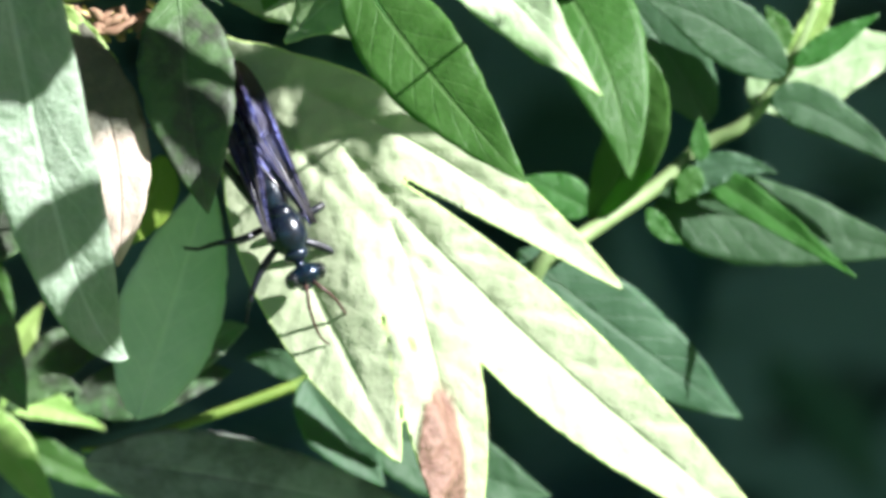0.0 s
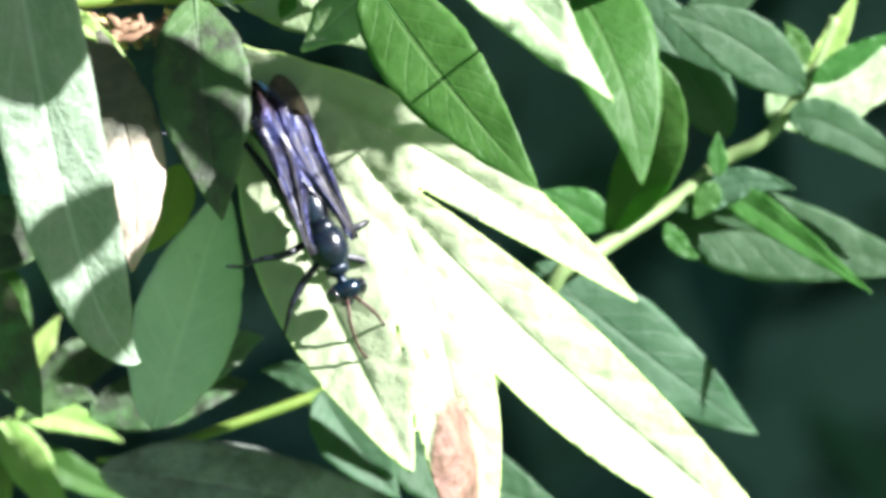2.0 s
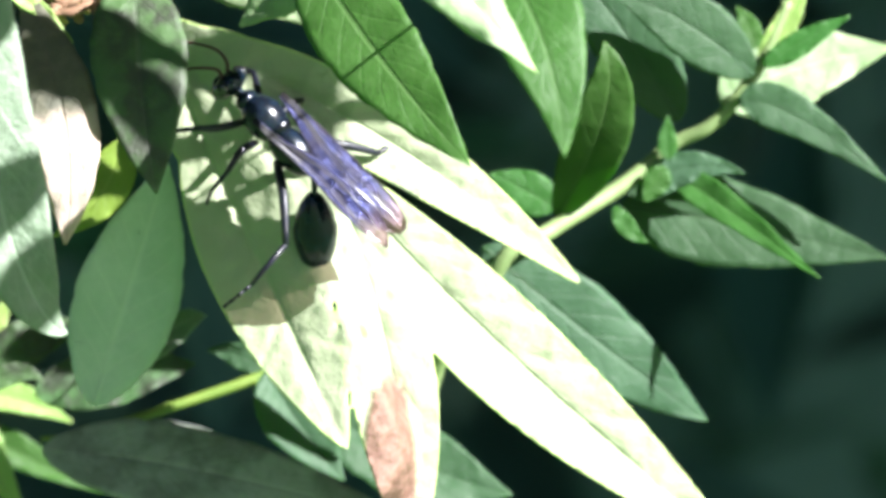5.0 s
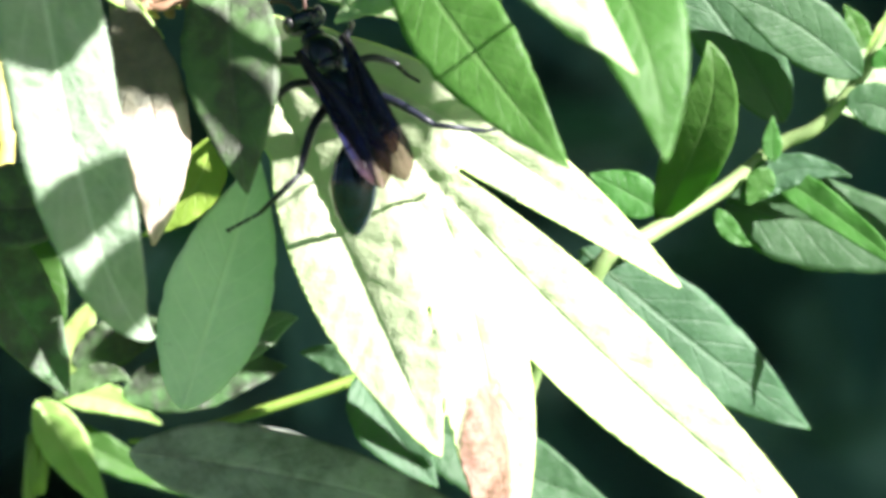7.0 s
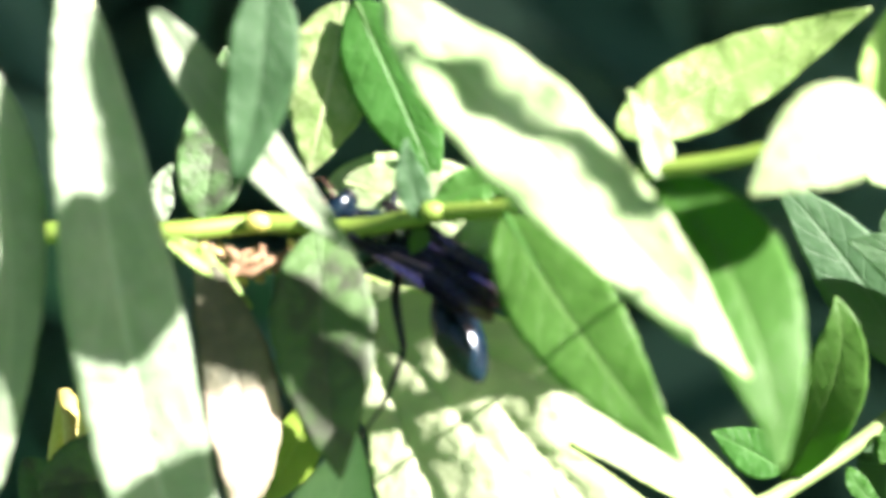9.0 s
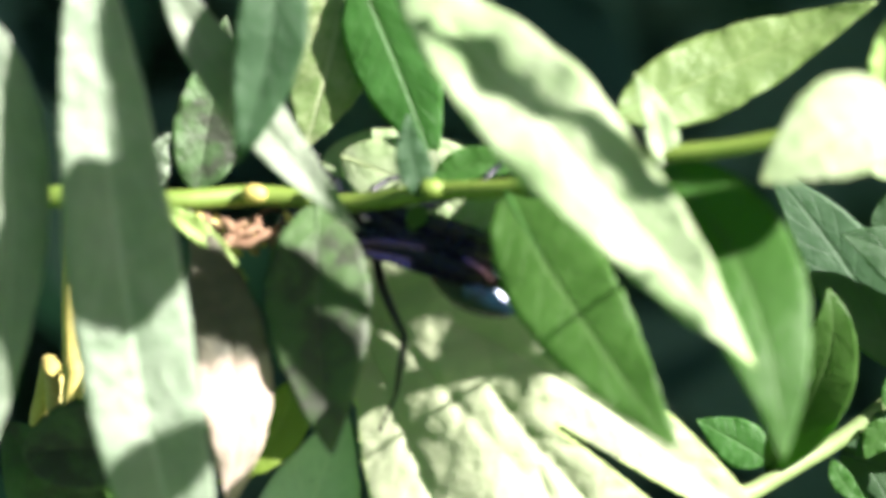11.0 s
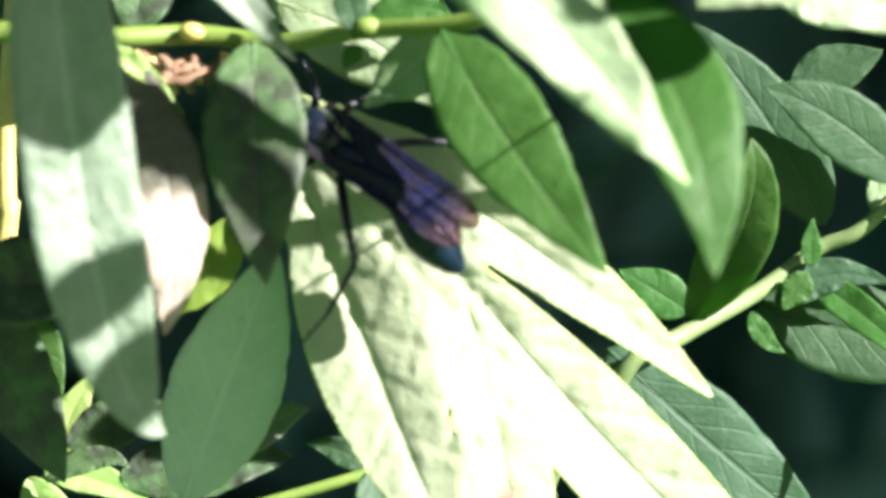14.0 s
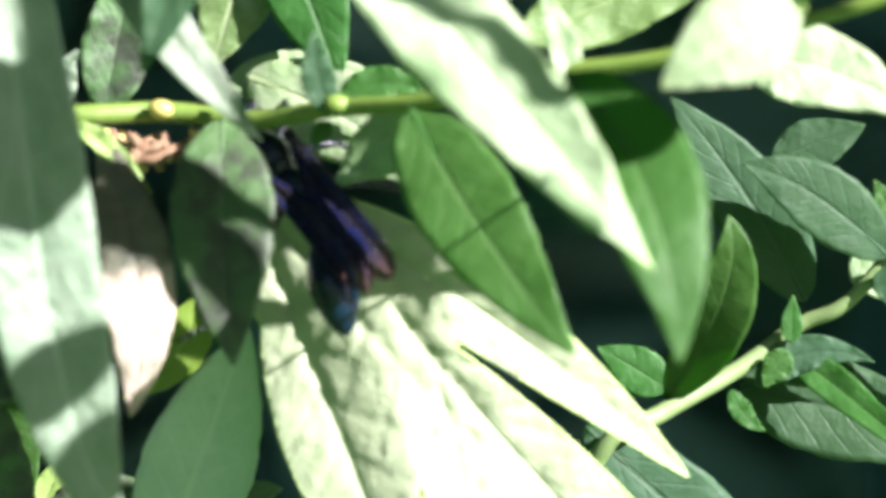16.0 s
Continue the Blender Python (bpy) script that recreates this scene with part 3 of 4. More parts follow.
leaf(low, "sun_lifted", (-12.4, 20.0, 10.8), (-8.4, 16.0, 24.0), (-5.2, 11.0, 34.6), 5.1, -8, 6, 0.2)
leaf(low, "glauc", (-8.7, 22.0, 14.8), (-4.8, 22.0, 18.5), (-1.6, 22.0, 19.9), 1.9, 20, 15, 0.2)
leaf(low, "young", (-25.9, 48.0, 13.6), (-25.2, 48.0, 17.7), (-22.9, 48.0, 22.1), 1.8, -10, 20, 0.2)
leaf(low, "young", (-27.4, 48.0, 11.7), (-22.1, 48.0, 11.4), (-16.4, 48.0, 9.1), 1.8, 20, 20, 0.2)
leaf(low, "sooty", (-26.1, 33.0, 11.3), (-21.5, 33.0, 13.9), (-18.4, 33.0, 13.1), 1.2, 10, 10, 0.2)
leaf(low, "young", (-28.8, 47.0, 11.2), (-25.5, 47.0, 6.0), (-21.1, 47.0, -0.4), 2.5, 10, 20, 0.3)
leaf(low, "green", (-27.7, 49.0, 8.9), (-21.0, 49.0, 5.4), (-12.7, 49.0, 1.9), 1.9, 20, 20, 0.3)
leaf(low, "sooty", (-19.3, 35.0, 11.9), (-10.7, 35.0, 13.9), (-3.2, 35.0, 15.3), 3.4, 20, 15, 0.4)
leaf(low, "sooty", (-24.6, 38.0, 14.7), (-19.5, 38.0, 17.6), (-14.9, 38.0, 19.1), 2.5, 10, 15, 0.4)
leaf(low, "dull", (-17.8, 26.0, 6.3), (-0.3, 24.0, 4.2), (20.5, 22.0, -0.8), 4.5, 20, 4, 0.3)
leaf(low, "sooty", (-36.1, 20.0, 31.2), (-28.7, 20.0, 20.1), (-23.4, 20.0, 11.6), 4.3, 10, 20, 0.3)
leaf(low, "green", (-31.0, 38.0, 27.6), (-28.0, 38.0, 23.1), (-25.9, 38.0, 16.8), 2.6, 10, 15, 0.3)
leaf(low, "sooty", (-34.0, 14.0, 28.9), (-26.9, 14.0, 29.5), (-19.4, 14.0, 30.2), 4.4, 20, 15, 0.3)
leaf(low, "shade_green", (3.9, 33.0, 14.6), (1.3, 33.0, 16.2), (-1.9, 33.0, 16.6), 1.4, -5, 8, 0.2)
leaf(low, "shade_green", (4.2, 30.0, 14.6), (7.6, 30.0, 9.2), (12.2, 30.0, 3.8), 3.9, 20, 20, 0.3)
leaf(low, "shade_green", (8.8, 34.0, 11.5), (19.1, 34.0, 5.8), (29.1, 34.0, 2.7), 4.6, 20, 15, 0.3)
leaf(back, "shade_green", (25.6, 28.0, 27.5), (37.8, 31.0, 17.9), (48.6, 36.0, 10.6), 4.4, 7, 6, 0.4)
leaf(back, "green", (32.9, 29.0, 31.5), (29.6, 29.0, 33.3), (26.2, 29.0, 34.9), 2.2, -5, 6, 0.2)
leaf(back, "green", (33.0, 28.0, 30.5), (37.4, 20.0, 40.4), (37.2, 18.0, 47.6), 3.1, -5, 7, 0.3)
leaf(main, "green", (22.1, -23.0, 57.2), (29.8, -34.0, 46.7), (33.1, -38.0, 33.5), 4.9, 10, 8, 0.3)
leaf(back, "shade_green", (45.1, 31.0, 40.6), (38.6, 28.0, 50.2), (31.2, 27.0, 58.4), 3.8, -5, 8, 0.2)
leaf(back, "shade_green", (52.3, 27.0, 45.1), (45.0, 24.0, 50.2), (38.3, 23.0, 52.6), 3.3, -5, 8, 0.2)
leaf(back, "shade_green", (41.2, 34.0, 53.7), (45.6, 34.0, 55.5), (49.6, 34.0, 57.4), 2.5, 10, 6, 0.2)
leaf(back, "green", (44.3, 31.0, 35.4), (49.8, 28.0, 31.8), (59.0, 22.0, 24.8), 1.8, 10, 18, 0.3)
leaf(back, "shade_green", (39.6, 34.0, 32.3), (51.1, 34.0, 30.3), (66.6, 34.0, 27.3), 4.6, 10, 6, 0.3)
leaf(back, "shade_green", (41.1, 30.0, 32.4), (45.6, 30.0, 35.8), (51.8, 30.0, 35.4), 1.8, 5, 8, 0.3)
leaf(back, "green", (38.8, 30.0, 31.9), (40.2, 30.0, 29.6), (42.2, 30.0, 28.3), 1.0, 5, 8, 0.2)
leaf(back, "green", (43.7, 29.0, 35.9), (42.7, 29.0, 34.1), (41.7, 29.0, 32.3), 1.4, 5, 6, 0.2)
leaf(back, "shade_green", (51.1, 28.0, 42.1), (56.3, 28.0, 41.3), (66.0, 28.0, 34.8), 2.3, 7, 8, 0.3)
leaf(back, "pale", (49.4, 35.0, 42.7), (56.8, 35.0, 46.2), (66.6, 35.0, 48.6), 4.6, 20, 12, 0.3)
leaf(back, "young", (53.0, 30.0, 46.5), (55.5, 30.0, 50.5), (58.1, 30.0, 55.7), 1.4, -10, 20, 0.2)
leaf(back, "green", (53.4, 28.0, 46.1), (57.4, 28.0, 48.7), (61.9, 28.0, 51.3), 1.3, 5, 8, 0.2)
leaf(back, "green", (52.6, 29.0, 47.9), (51.8, 29.0, 50.1), (50.6, 29.0, 52.1), 1.2, -5, 8, 0.2)
leaf(back, "green", (44.1, 29.0, 36.6), (43.9, 29.0, 38.7), (43.9, 29.0, 41.0), 1.0, 0, 8, 0.1)
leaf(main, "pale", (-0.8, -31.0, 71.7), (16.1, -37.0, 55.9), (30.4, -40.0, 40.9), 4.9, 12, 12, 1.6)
leaf(main, "green", (8.5, -6.0, 54.2), (15.7, -13.0, 43.8), (24.5, -19.0, 33.5), 4.5, 5, 8, 0.4)
leaf(main, "green", (-6.2, 11.0, 73.0), (-2.0, 11.0, 64.6), (1.6, 11.0, 56.2), 3.9, -4, 6, 0.3)
leaf(main, "pale", (9.5, -3.0, 53.5), (6.0, 0.0, 50.9), (2.1, 1.0, 47.3), 3.3, -30, 8, 0.4)
stem(main, "leaf_stalk", [(41.6, -16.5, 63.4), (41.8, -22.0, 64.2), (41.4, -30.0, 63.8), (40.9, -35.8, 63.0)], [0.2, 0.14], STEM_GREEN, "thin green leaf stalk")
leaf(main, "pale", (41.0, -35.5, 63.0), (35.8, -38.0, 60.4), (30.0, -38.5, 55.8), 4.2, -4, 3, 0.1, 0.46)
leaf(main, "young", (40.4, -17.0, 63.6), (40.6, -18.0, 67.8), (41.2, -18.0, 72.2), 1.9, -10, 15, 0.3)
leaf(main, "pale", (22.2, -11.5, 56.8), (21.3, -12.0, 60.8), (19.1, -12.0, 64.9), 1.4, -10, 15, 0.3)
leaf(main, "lime", (17.6, 5.0, 61.8), (27.7, 8.0, 66.9), (39.8, 8.0, 73.2), 3.6, 6, 8, 0.6)
leaf(main, "pale", (36.9, -3.0, 60.3), (44.3, -3.0, 60.2), (54.0, -3.0, 56.3), 3.7, 10, 12, 0.5)
leaf(main, "glauc", (-21.4, -17.0, 70.7), (-12.6, -15.0, 59.2), (-3.8, -12.0, 50.3), 2.5, 14, 15, 0.6)
leaf(main, "shade_green", (-11.6, -19.0, 74.1), (-11.9, -19.0, 64.4), (-14.1, -19.0, 55.1), 3.1, 6, 16, 0.4)
leaf(main, "mottled", (-7.4, 13.0, 73.0), (-8.6, 13.0, 65.0), (-10.2, 13.0, 57.4), 4.2, 2, 6, 0.5)
leaf(main, "glauc", (-22.6, 9.0, 53.0), (-23.1, 9.0, 55.6), (-22.1, 9.0, 58.0), 1.2, -10, 20, 0.3)
leaf(main, "shade_green", (1.5, -2.0, 53.4), (0.0, -2.0, 57.0), (-0.5, -2.0, 60.7), 1.5, -5, 10, 0.3)
leaf(main, "pale", (-8.8, 15.0, 56.2), (-1.0, 15.0, 57.2), (7.8, 15.0, 56.6), 2.5, 5, 8, 0.5)
leaf(main, "green", (1.6, 6.0, 54.3), (5.5, 6.0, 56.7), (9.1, 6.0, 56.2), 1.8, 10, 15, 0.3)
leaf(main, "sooty", (-20.0, 16.0, 53.1), (-19.0, 16.0, 60.6), (-18.2, 16.0, 68.9), 3.3, -10, 15, 0.4)
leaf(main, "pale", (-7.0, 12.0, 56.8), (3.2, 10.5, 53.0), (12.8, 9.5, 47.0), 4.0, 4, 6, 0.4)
leaf(main, "young", (-21.6, 2.0, 51.1), (-18.0, 2.0, 49.0), (-14.0, 2.0, 45.4), 1.1, 20, 25, 0.4)
leaf(main, "green", (1.4, 0.0, 52.6), (0.6, 0.0, 51.6), (0.1, 0.0, 50.4), 0.9, 0, 10, 0.1)
# unseen leaf, placed to shade a band along the pale leaf
leaf(over, "green", (57.4, -72.0, 110.2), (67.4, -72.0, 98.6), (78.0, -72.0, 86.6), 1.7, 0, 5, 1.5)


SUNWARD = SUN_DIR / SUN_DIR.length


def shading_leaf(base, middle, tip, reach, half, widest=0.42):
    """An unseen leaf of the added spray, reach mm towards the sun from the place that its shadow falls on."""
    pts = [tuple(round(v, 1) for v in Vector(p) + SUNWARD * reach) for p in (base, middle, tip)]
    leaf(over, "green", *pts, half, 0, 5, 0.3, widest)


# on the pale lobed leaf
shading_leaf((4.5, 5.0, 48.5), (8.6, 5.0, 43.0), (11.6, 5.0, 36.6), 100, 2.9, 0.55)
shading_leaf((-8.0, 5.0, 50.5), (2.0, 5.0, 47.2), (11.5, 5.0, 43.6), 97, 2.2, 0.5)
# on the sooty leaf
shading_leaf((-12.0, -4.0, 54.0), (-7.2, -4.0, 48.2), (-1.2, -4.0, 42.8), 92, 3.4)
shading_leaf((-13.6, -4.0, 50.0), (-8.6, -4.0, 39.8), (-4.2, -4.0, 27.6), 114, 4.4, 0.45)
# on the withered leaf
shading_leaf((-20.5, -4.0, 50.0), (-15.6, -4.0, 45.0), (-10.0, -4.0, 39.6), 96, 4.2)
# bands on the grey-green leaf
shading_leaf((-30.0, -27.0, 52.0), (-23.6, -27.0, 47.6), (-14.6, -27.0, 52.0), 84, 8.0)
shading_leaf((-27.5, -24.0, 22.6), (-19.0, -24.0, 28.6), (-10.0, -24.0, 35.4), 118, 3.0)
shading_leaf((-24.0, -20.0, 14.6), (-16.0, -20.0, 20.6), (-6.5, -20.0, 26.6), 136, 3.5)
shading_leaf((-25.0, -28.0, 74.0), (-21.5, -28.0, 60.0), (-17.5, -28.0, 47.0), 76, 4.2)


for x, y, z, size in ((-13.9, 4.0, 53.0, 1.05), (1.9, -2.0, 54.3, 1.10)):
    bm = bmesh.new()
    blob(bm, Vector((0, 0, 0)), [size * MM * q for q in (1.1, 0.8, 0.82)], 10, 12)
    bump_on = part("node", bm, STEM_YELLOW if size < 1.1 else STEM_GREEN, main, "swollen leaf joint")
    bump_on.location = mm((x, y, z))

# shrivelled husks tucked under the stem
rng_husk = random.Random(4)
for k in range(36):
    bm = bmesh.new()
    c = (rng_husk.uniform(-17.9, -9.6), rng_husk.uniform(4.0, 8.0), rng_husk.uniform(48.3, 50.3))
    long = rng_husk.uniform(0.9, 2.1)
    blob(bm, Vector((0, 0, 0)), [long * MM, 0.5 * MM * rng_husk.uniform(0.7, 1.2), 0.45 * MM], 8, 9, 0.8, lambda q: Vector((q.x, q.y + 0.25 * q.x * q.x / (1.2 * MM), q.z * (1 + 0.3 * math.sin(q.x * 4000)))))
    husk = part("husk", bm, DRY if k % 5 else STEM_YELLOW, main, "shrivelled reddish-tan husk")
    husk.matrix_local = Matrix.Translation(mm(c)) @ Euler((rng_husk.uniform(-1, 1), rng_husk.uniform(-1.2, 1.2), rng_husk.uniform(-0.6, 0.6))).to_matrix().to_4x4()


# ---- the wasp: x ahead, z its back, in mm from the middle of the thorax ----
def mmv(*p):
    return Vector(p) * MM


def wing_edges(width, t):
    """Sideways place of a wing's leading and trailing edge: narrow root, broad past the middle, round tip."""
    q = min(1.0, t / 0.62)
    full = width * (0.2 + 0.8 * q * q * (3 - 2 * q))
    round_off = math.sqrt(max(0.0, 1 - (max(0.0, t - 0.74) / 0.262) ** 2))
    lead = 0.10 * width * t
    middle = lead - 0.42 * full
    return middle + 0.42 * full * round_off, middle - 0.58 * full * round_off ** 1.3


def wing_point(width, length, s, t, v):
    lead, trail = wing_edges(width, t)
    y = lead + (trail - lead) * v + 0.35 * width
    z = 0.26 * math.sin(v * 11 + 2 * t) * min(1.0, 3 * t) + 0.12 * math.sin(t * 9 + v * 3) * v + 0.25 * math.sin(3.0 * t) - 0.35 * v * t
    return mmv(-t * length, s * y, z)


def build_wasp():
    wasp = new("wasp")
    tagged(wasp, "slender steel-blue black wasp with smoky wings on a leaf", "wasp")

    bm = bmesh.new()
    blob(bm, mmv(1.6, 0, 0.15), [q * MM for q in (2.25, 1.78, 1.7)], 20, 24)
    blob(bm, mmv(0.2, 0, 0.75), [q * MM for q in (0.9, 1.15, 0.95)], 12, 16)
    blob(bm, mmv(-2.0, 0, -0.1), [q * MM for q in (2.6, 1.6, 1.55)], 16, 20)
    blob(bm, mmv(3.75, 0, 0.1), [q * MM for q in (0.7, 1.1, 0.85)], 12, 18)
    part("thorax", bm, CHITIN, wasp)

    bm = bmesh.new()
    blob(bm, mmv(5.65, 0, -0.1), [q * MM for q in (0.95, 1.75, 1.35)], 14, 20)
    blob(bm, mmv(6.4, 0, -0.9), [q * MM for q in (0.45, 0.7, 0.5)], 8, 12)
    tube(bm, [mmv(4.3, 0, 0), mmv(5.1, 0, 0)], [0.45 * MM], 10)
    head = part("head", bm, CHITIN_BLUE, wasp)
    for s in (1, -1):
        bm = bmesh.new()
        blob(bm, mmv(5.75, s * 1.3, 0.0), [q * MM for q in (0.72, 0.55, 1.05)], 12, 14)
        part("eye", bm, EYE, head)
        bm = bmesh.new()
        if s > 0:
            path = [(6.4, 0.35, 0.2), (7.2, 0.6, 0.8), (8.3, 1.4, 0.3), (9.6, 2.3, -1.3), (10.1, 2.5, -2.2)]
        else:
            path = [(6.4, -0.35, 0.2), (7.2, -0.7, 0.8), (8.6, -1.0, 0.4), (10.6, -0.6, -1.2), (11.6, 0.2, -2.3)]
        line = spline([mmv(*p) for p in path], 6)
        tube(bm, line, [(0.17 + 0.03 * (k % 2)) * MM * (1 - 0.45 * k / len(line)) for k in range(len(line))], 8)
        part("antenna", bm, ANTENNA, wasp)

    # abdomen, hung on its thread waist; its own origin is the waist joint
    bm = bmesh.new()
    tube(bm, spline([mmv(0.2, 0, 0), mmv(-1.2, 0, 0.15), mmv(-2.6, 0, 0.1)], 5), [0.24 * MM, 0.3 * MM], 10)

    def teardrop(q):
        t = 0.5 - q.x / (8.0 * MM)
        k = 1.0 + 0.35 * (0.5 - abs(t - 0.45))
        seg = 1.0 - 0.035 * (1 if (t * 6.0) % 1.0 < 0.12 else 0)
        return Vector((q.x, q.y * k * seg, q.z * k * seg))

    blob(bm, mmv(-6.0, 0, 0.0), [q * MM for q in (4.0, 1.65, 1.6)], 30, 20, 1.1, teardrop)
    abdomen = part("abdomen", bm, CHITIN_BLUE, wasp, "glossy teardrop abdomen on a thread waist")
    abdomen.location = mmv(-4.3, 0, 0)

    # wings: root to tip along -x, veins raised
    for s in (1, -1):
        for name, root, length, width, spread, rise in (("forewing", (2.1, 1.05, 1.5), 15.3, 3.4, 0.0, 1.6), ("hindwing", (0.9, 0.95, 1.35), 11.0, 2.7, 1.5, 0.4)):
            bm = bmesh.new()
            uv_layer = bm.loops.layers.uv.new("UVMap")
            nu, nv = 36, 14
            at, rows = {}, []
            for k in range(nu + 1):
                t = k / nu
                row = []
                for j in range(nv + 1):
                    v = j / nv
                    vert = bm.verts.new(wing_point(width, length, s, t, v))
                    at[vert] = (t, v)
                    row.append(vert)
                rows.append(row)
            for r, q in zip(rows, rows[1:]):
                for j in range(nv):
                    f = bm.faces.new((r[j], r[j + 1], q[j + 1], q[j]))
                    for loop in f.loops:
                        loop[uv_layer].uv = at[loop.vert]
            wing = part(name, bm, WING, wasp, "smoky violet-brown wing")
            wing.matrix_local = Matrix.Translation(mmv(root[0], s * root[1], root[2] + (0.12 if s > 0 else 0))) @ Euler((0, radians(rise) * 1.0, -s * radians(spread))).to_matrix().to_4x4()
            for v0 in (0.02, 0.3, 0.55):
                vb = bmesh.new()
                pts = [wing_point(width, length, s, q / 12 * 0.86, v0) for q in range(13)]
                tube(vb, pts, [0.10 * MM, 0.04 * MM], 6)
                part("vein", vb, WING_VEIN, wing)

    # legs: hip in place, knee and ankle; each leg's origin is its hip
    LEGS = {
        "fore": ((2.6, 1.1, -1.1), [(0, 0, 0), (1.2, 1.8, -0.5), (2.6, 3.2, -1.0), (3.6, 3.6, -2.4), (4.6, 4.2, -2.9)]),
        "mid": ((0.6, 1.3, -1.3), [(0, 0, 0), (0.2, 2.2, 0.6), (-0.4, 4.2, -0.2), (-0.7, 5.3, -2.0), (-1.3, 6.2, -2.6)]),
        "hind": ((-1.8, 1.2, -1.2), [(0, 0, 0), (-2.2, 2.7, 1.1), (-5.0, 5.6, 0.6), (-5.2, 9.6, -1.4), (-4.7, 12.6, -2.2)]),
    }
    legs = []
    for s in (1, -1):
        for which, (hip, path) in LEGS.items():
            bm = bmesh.new()
            pts = [mmv(x, s * y, z) for x, y, z in path]
            thick = 0.95 if which == "hind" else 0.8
            tube(bm, spline(pts[:3], 4), [r * MM * thick for r in (0.38, 0.42, 0.45, 0.44, 0.42, 0.40, 0.36, 0.32, 0.28)], 10)
            tube(bm, [pts[2], pts[2].lerp(pts[3], 0.5), pts[3]], [0.24 * MM * thick, 0.27 * MM * thick, 0.2 * MM * thick], 8)
            for k in range(4):
                tube(bm, [pts[3].lerp(pts[4], k / 4), pts[3].lerp(pts[4], (k + 0.9) / 4)], [0.13 * MM, 0.17 * MM], 6)
            for k in range(7):
                q = pts[2].lerp(pts[3], 0.2 + 0.11 * k)
                tube(bm, [q, q + (pts[3] - pts[2]).normalized() * 0.45 * MM + mmv(0.1 * (-1) ** k, s * 0.22, 0.25 * (-1) ** k)], [0.05 * MM, 0.01 * MM], 4)
            leg = part(which + "_leg", bm, LEG_BLACK, wasp)
            leg.location = mmv(hip[0], s * hip[1], hip[2])
            legs.append((leg, which, s, hip))
    return wasp, abdomen, legs


wasp, abdomen, limbs = build_wasp()
wasp.scale = (1.15, 1.15, 1.15)
leg_parts, legs = [q[0] for q in limbs], [q[1:] for q in limbs]


def wasp_pose(x, y, z, heading, nose, roll):
    """heading: in the upright plane across the view, from +x towards +z; nose: towards the viewer; roll: its back turns about its length."""
    h, q = radians(heading), radians(nose)
    ahead = Vector((math.cos(h) * math.cos(q), -math.sin(q), math.sin(h) * math.cos(q)))
    side = Vector((0, -1, 0)).cross(ahead).normalized()
    up = ahead.cross(side)
    m = Matrix((ahead, side, up)).transposed().to_4x4()
    return Matrix.Translation(mm((x, y, z))) @ m @ pose(0, 0, 0, roll, 0, 0)


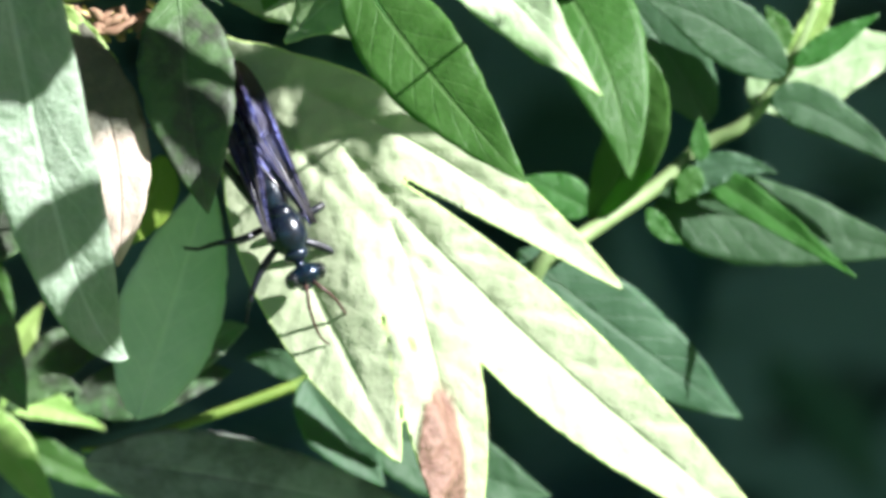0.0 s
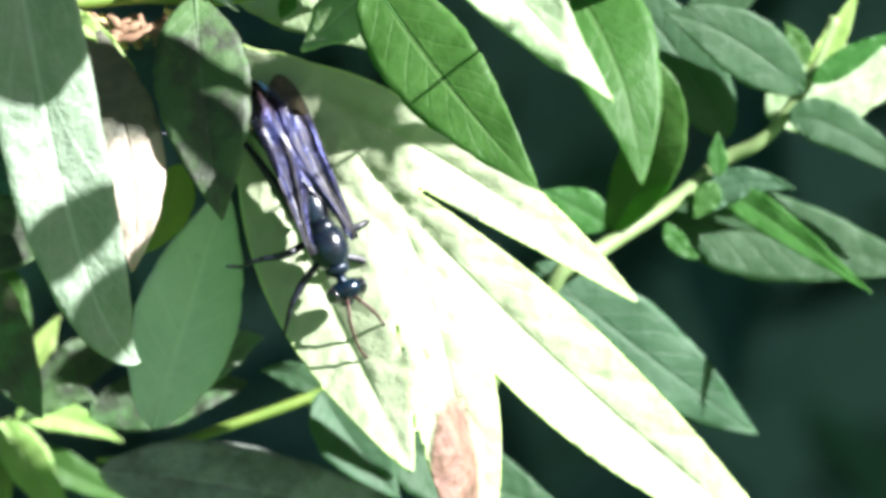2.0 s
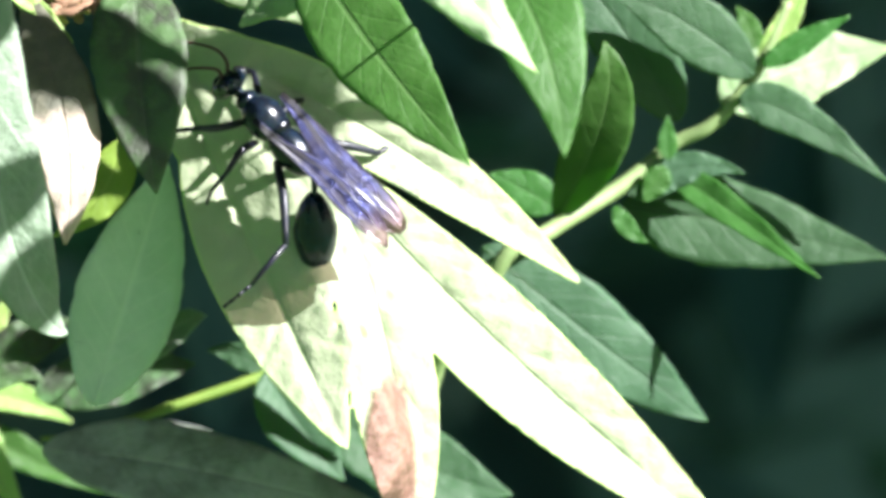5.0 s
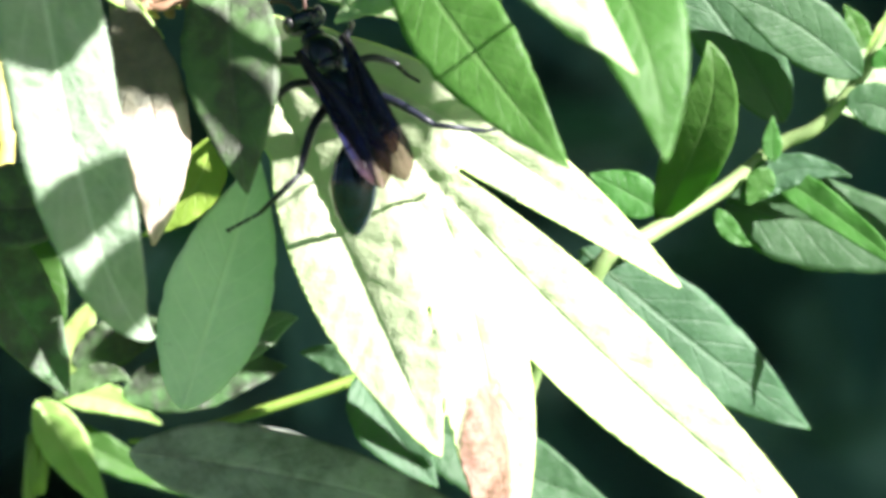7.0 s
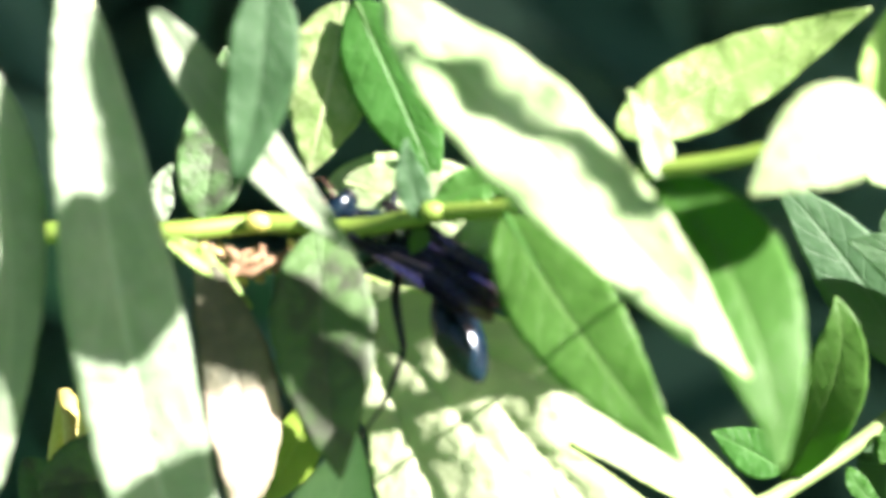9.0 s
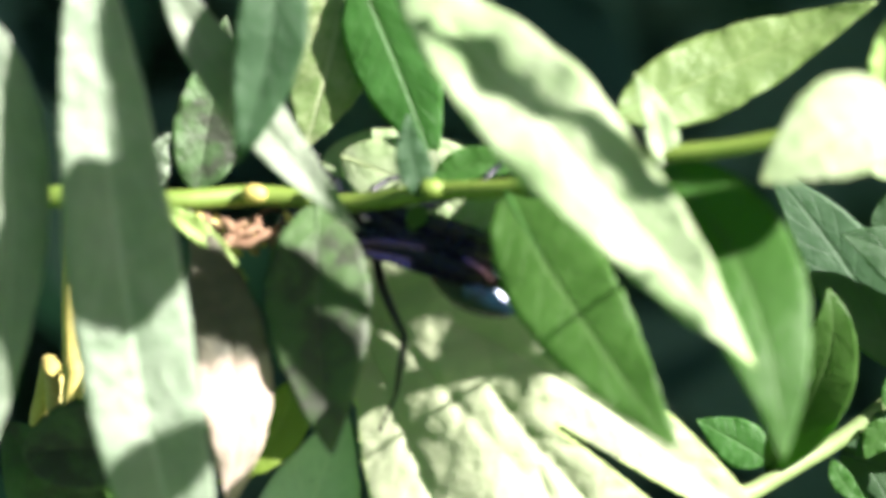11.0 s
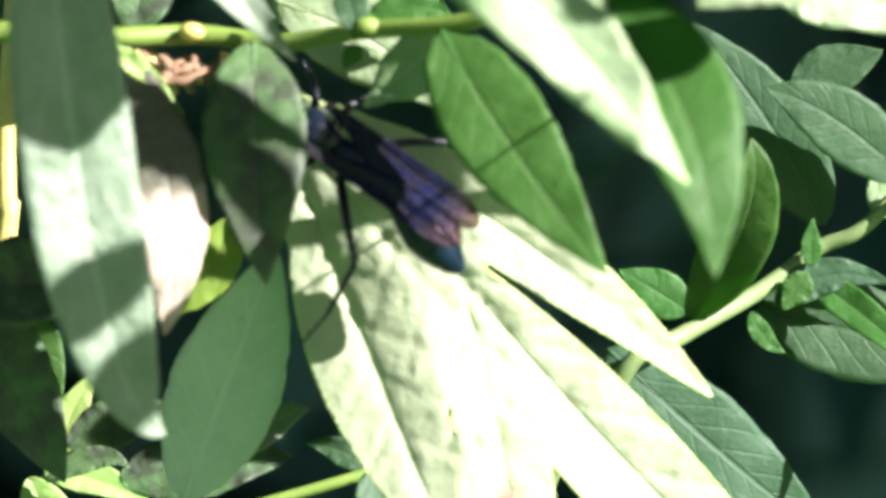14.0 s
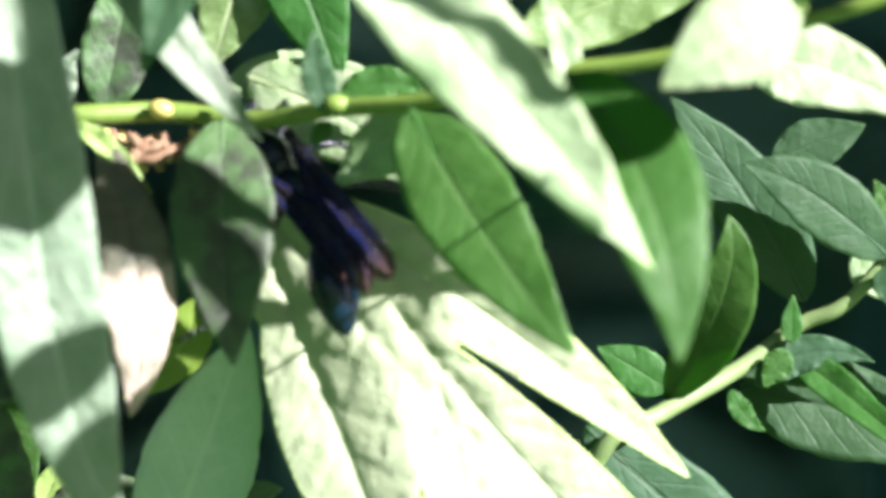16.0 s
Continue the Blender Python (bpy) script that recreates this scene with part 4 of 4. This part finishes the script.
# seconds, place (mm), heading, nose, roll (degrees)
WASP = [
    (0, 1.4, 3.2, 30.9, -66, 5, -18),
    (0.5, 2.7, 3.2, 31.7, -65, 5, -18),
    (1, 2.3, 3.2, 31.0, -65, 7, -18),
    (1.5, 2.9, 3.2, 29.3, -66, 11, -18),
    (2, 4.0, 3.2, 30.3, -66, 6, -18),
    (2.5, 4.9, 3.2, 29.2, -65, 6, -18),
    (3, 5.5, 3.2, 29.4, -64, 6, -18),
    (3.2, 7.0, 3.2, 29.5, -61, 8, -18),
    (3.7, 6.4, 1.2, 31.2, 0, 8, 0),
    (4.2, 4.5, 1.5, 33.6, 61, 10, 20),
    (4.75, 5.2, 0.4, 36.2, 108, 6, 32),
    (5.3, 6.2, 0.5, 37.8, 150, 4, 38),
    (5.5, 5.7, 0.5, 38.0, 147, 3, 39),
    (6, 4.8, 0.5, 38.0, 147, 2, 42),
    (6.5, 4.4, 0.5, 36.4, 147, -7, 38),
    (6.7, 3.7, 0.5, 36.5, 137, -12, 29),
    (6.9, 2.1, 0.5, 41.5, 120, -11, 20),
    (7, 2.0, -1.0, 42.5, 120, -29, 13),
    (7.2, 2.9, -1.4, 42.6, 99, -36, 0),
    (7.3, 4.1, -1.6, 43.7, 101, -39, 6),
    (7.5, 4.2, -2.0, 44.6, 124, -35, 18),
    (7.8, 0.9, -0.8, 49.9, 132, -33, 22),
    (8, 0.8, 0.0, 49.4, 139, -19, 25),
    (8.5, -0.8, 3.0, 49.8, 149, -28, 24),
    (8.8, -3.9, 3.6, 53.4, 148, -30, 23),
    (9, -2.2, 4.0, 51.4, 148, -31, 22),
    (10.2, -4.0, 4.0, 51.0, 160, -25, 20),
    (11.3, -4.6, 4.0, 48.7, 174, -21, 20),
    (11.5, -4.2, 3.8, 47.0, 184, -21, 19),
    (12, -3.1, 3.4, 48.9, 177, -21, 17),
    (12.25, -2.6, 6.0, 50.6, 150, -36, 16),
    (12.5, -1.8, 7.0, 50.4, 126, -50, 15),
    (12.65, -1.8, 5.5, 49.0, 158, -48, 10),
    (12.78, -0.8, 2.0, 45.2, 220, -40, 5),
    (12.9, 0.4, 0.0, 43.3, 271, -47, 0),
    (13.1, 4.5, -0.5, 38.3, 271, -27, 0),
    (13.3, 3.7, -1.0, 39.7, 224, -21, 0),
    (13.5, 0.2, -0.7, 41.0, 183, -16, 20),
    (13.8, -3.3, -0.3, 41.6, 170, -16, 20),
    (14, -0.6, 0.0, 43.6, 148, -8, 20),
    (14.5, -5.4, 2.0, 47.5, 152, -11, 19),
    (15, -4.7, 2.0, 47.1, 148, -10, 18),
    (15.5, -4.5, 2.0, 47.8, 153, -12, 17),
    (16, -2.8, 3.5, 48.2, 133, -20, 16),
]
# seconds, droop, swing (degrees)
ABDOMEN = [
    (0.0, 8, 0), (3.2, 8, 0), (5.3, 48, -16), (5.7, 48, -16), (6.0, 44, -18), (6.5, 42, -18), (6.9, 28, -22), (7.2, 30, -28), (7.6, 32, -32), (8.2, 36, -24), (8.5, 40, -20), (9.0, 20, -24),
    (11.3, 12, -6), (12.5, 8, 0), (13.8, 10, -6), (14.5, 16, -14), (15.0, 14, -20), (15.5, 18, -24), (16.0, 16, -20),
]


# seconds and stride (degrees): how far the legs swing
STRIDE = [(0.0, 3), (0.6, 4), (1.2, 3), (1.9, 4), (2.6, 5), (3.2, 8), (3.8, 16), (4.4, 16), (5.0, 12), (5.3, 4), (5.9, 4), (6.5, 6), (6.8, 14), (7.0, 14), (7.2, 14),
          (7.5, 14), (7.8, 14), (8.1, 14), (8.5, 10), (9.0, 8), (9.8, 14), (10.6, 14), (11.3, 6), (12.0, 5), (12.5, 8), (12.8, 14), (13.0, 14), (13.3, 16), (13.5, 14),
          (13.8, 12), (14.1, 12), (14.5, 5), (15.2, 4), (16.0, 4)]


def leg_pose(k, n, t, swing):
    """A leg's place at its hip; legs swing in two alternating threes."""
    name, s, hip = legs[k]
    turn = swing * math.sin(2.4 * n + (0.0 if (k % 3 + (s > 0)) % 2 else 3.1))
    lift = 0.5 * swing * math.cos(2.4 * n + k)
    if name == "hind" and s < 0:
        turn -= 32 * max(0.0, 1 - max(0.0, t - 3.2)) + 36 * max(0.0, 1 - abs(t - 7.5) / 0.9)
    if name == "hind" and s > 0:
        turn += 52 * max(0.0, 1 - max(0.0, t - 3.2)) + 14 * max(0.0, 1 - abs(t - 7.4) / 1.6)
    return Matrix.Translation(mmv(hip[0], s * hip[1], hip[2])) @ pose(0, 0, 0, s * lift, 0, turn)


def motions():
    for k, leg in enumerate(leg_parts):
        walk(leg, [(t, leg_pose(k, n, t, swing)) for n, (t, swing) in enumerate(STRIDE)])
    walk(wasp, [(t, wasp_pose(*row)) for t, *row in WASP])
    walk(abdomen, [(t, Matrix.Translation(mmv(-4.3, 0, 0)) @ pose(0, 0, 0, 0, -droop, swing)) for t, droop, swing in ABDOMEN])


motions()
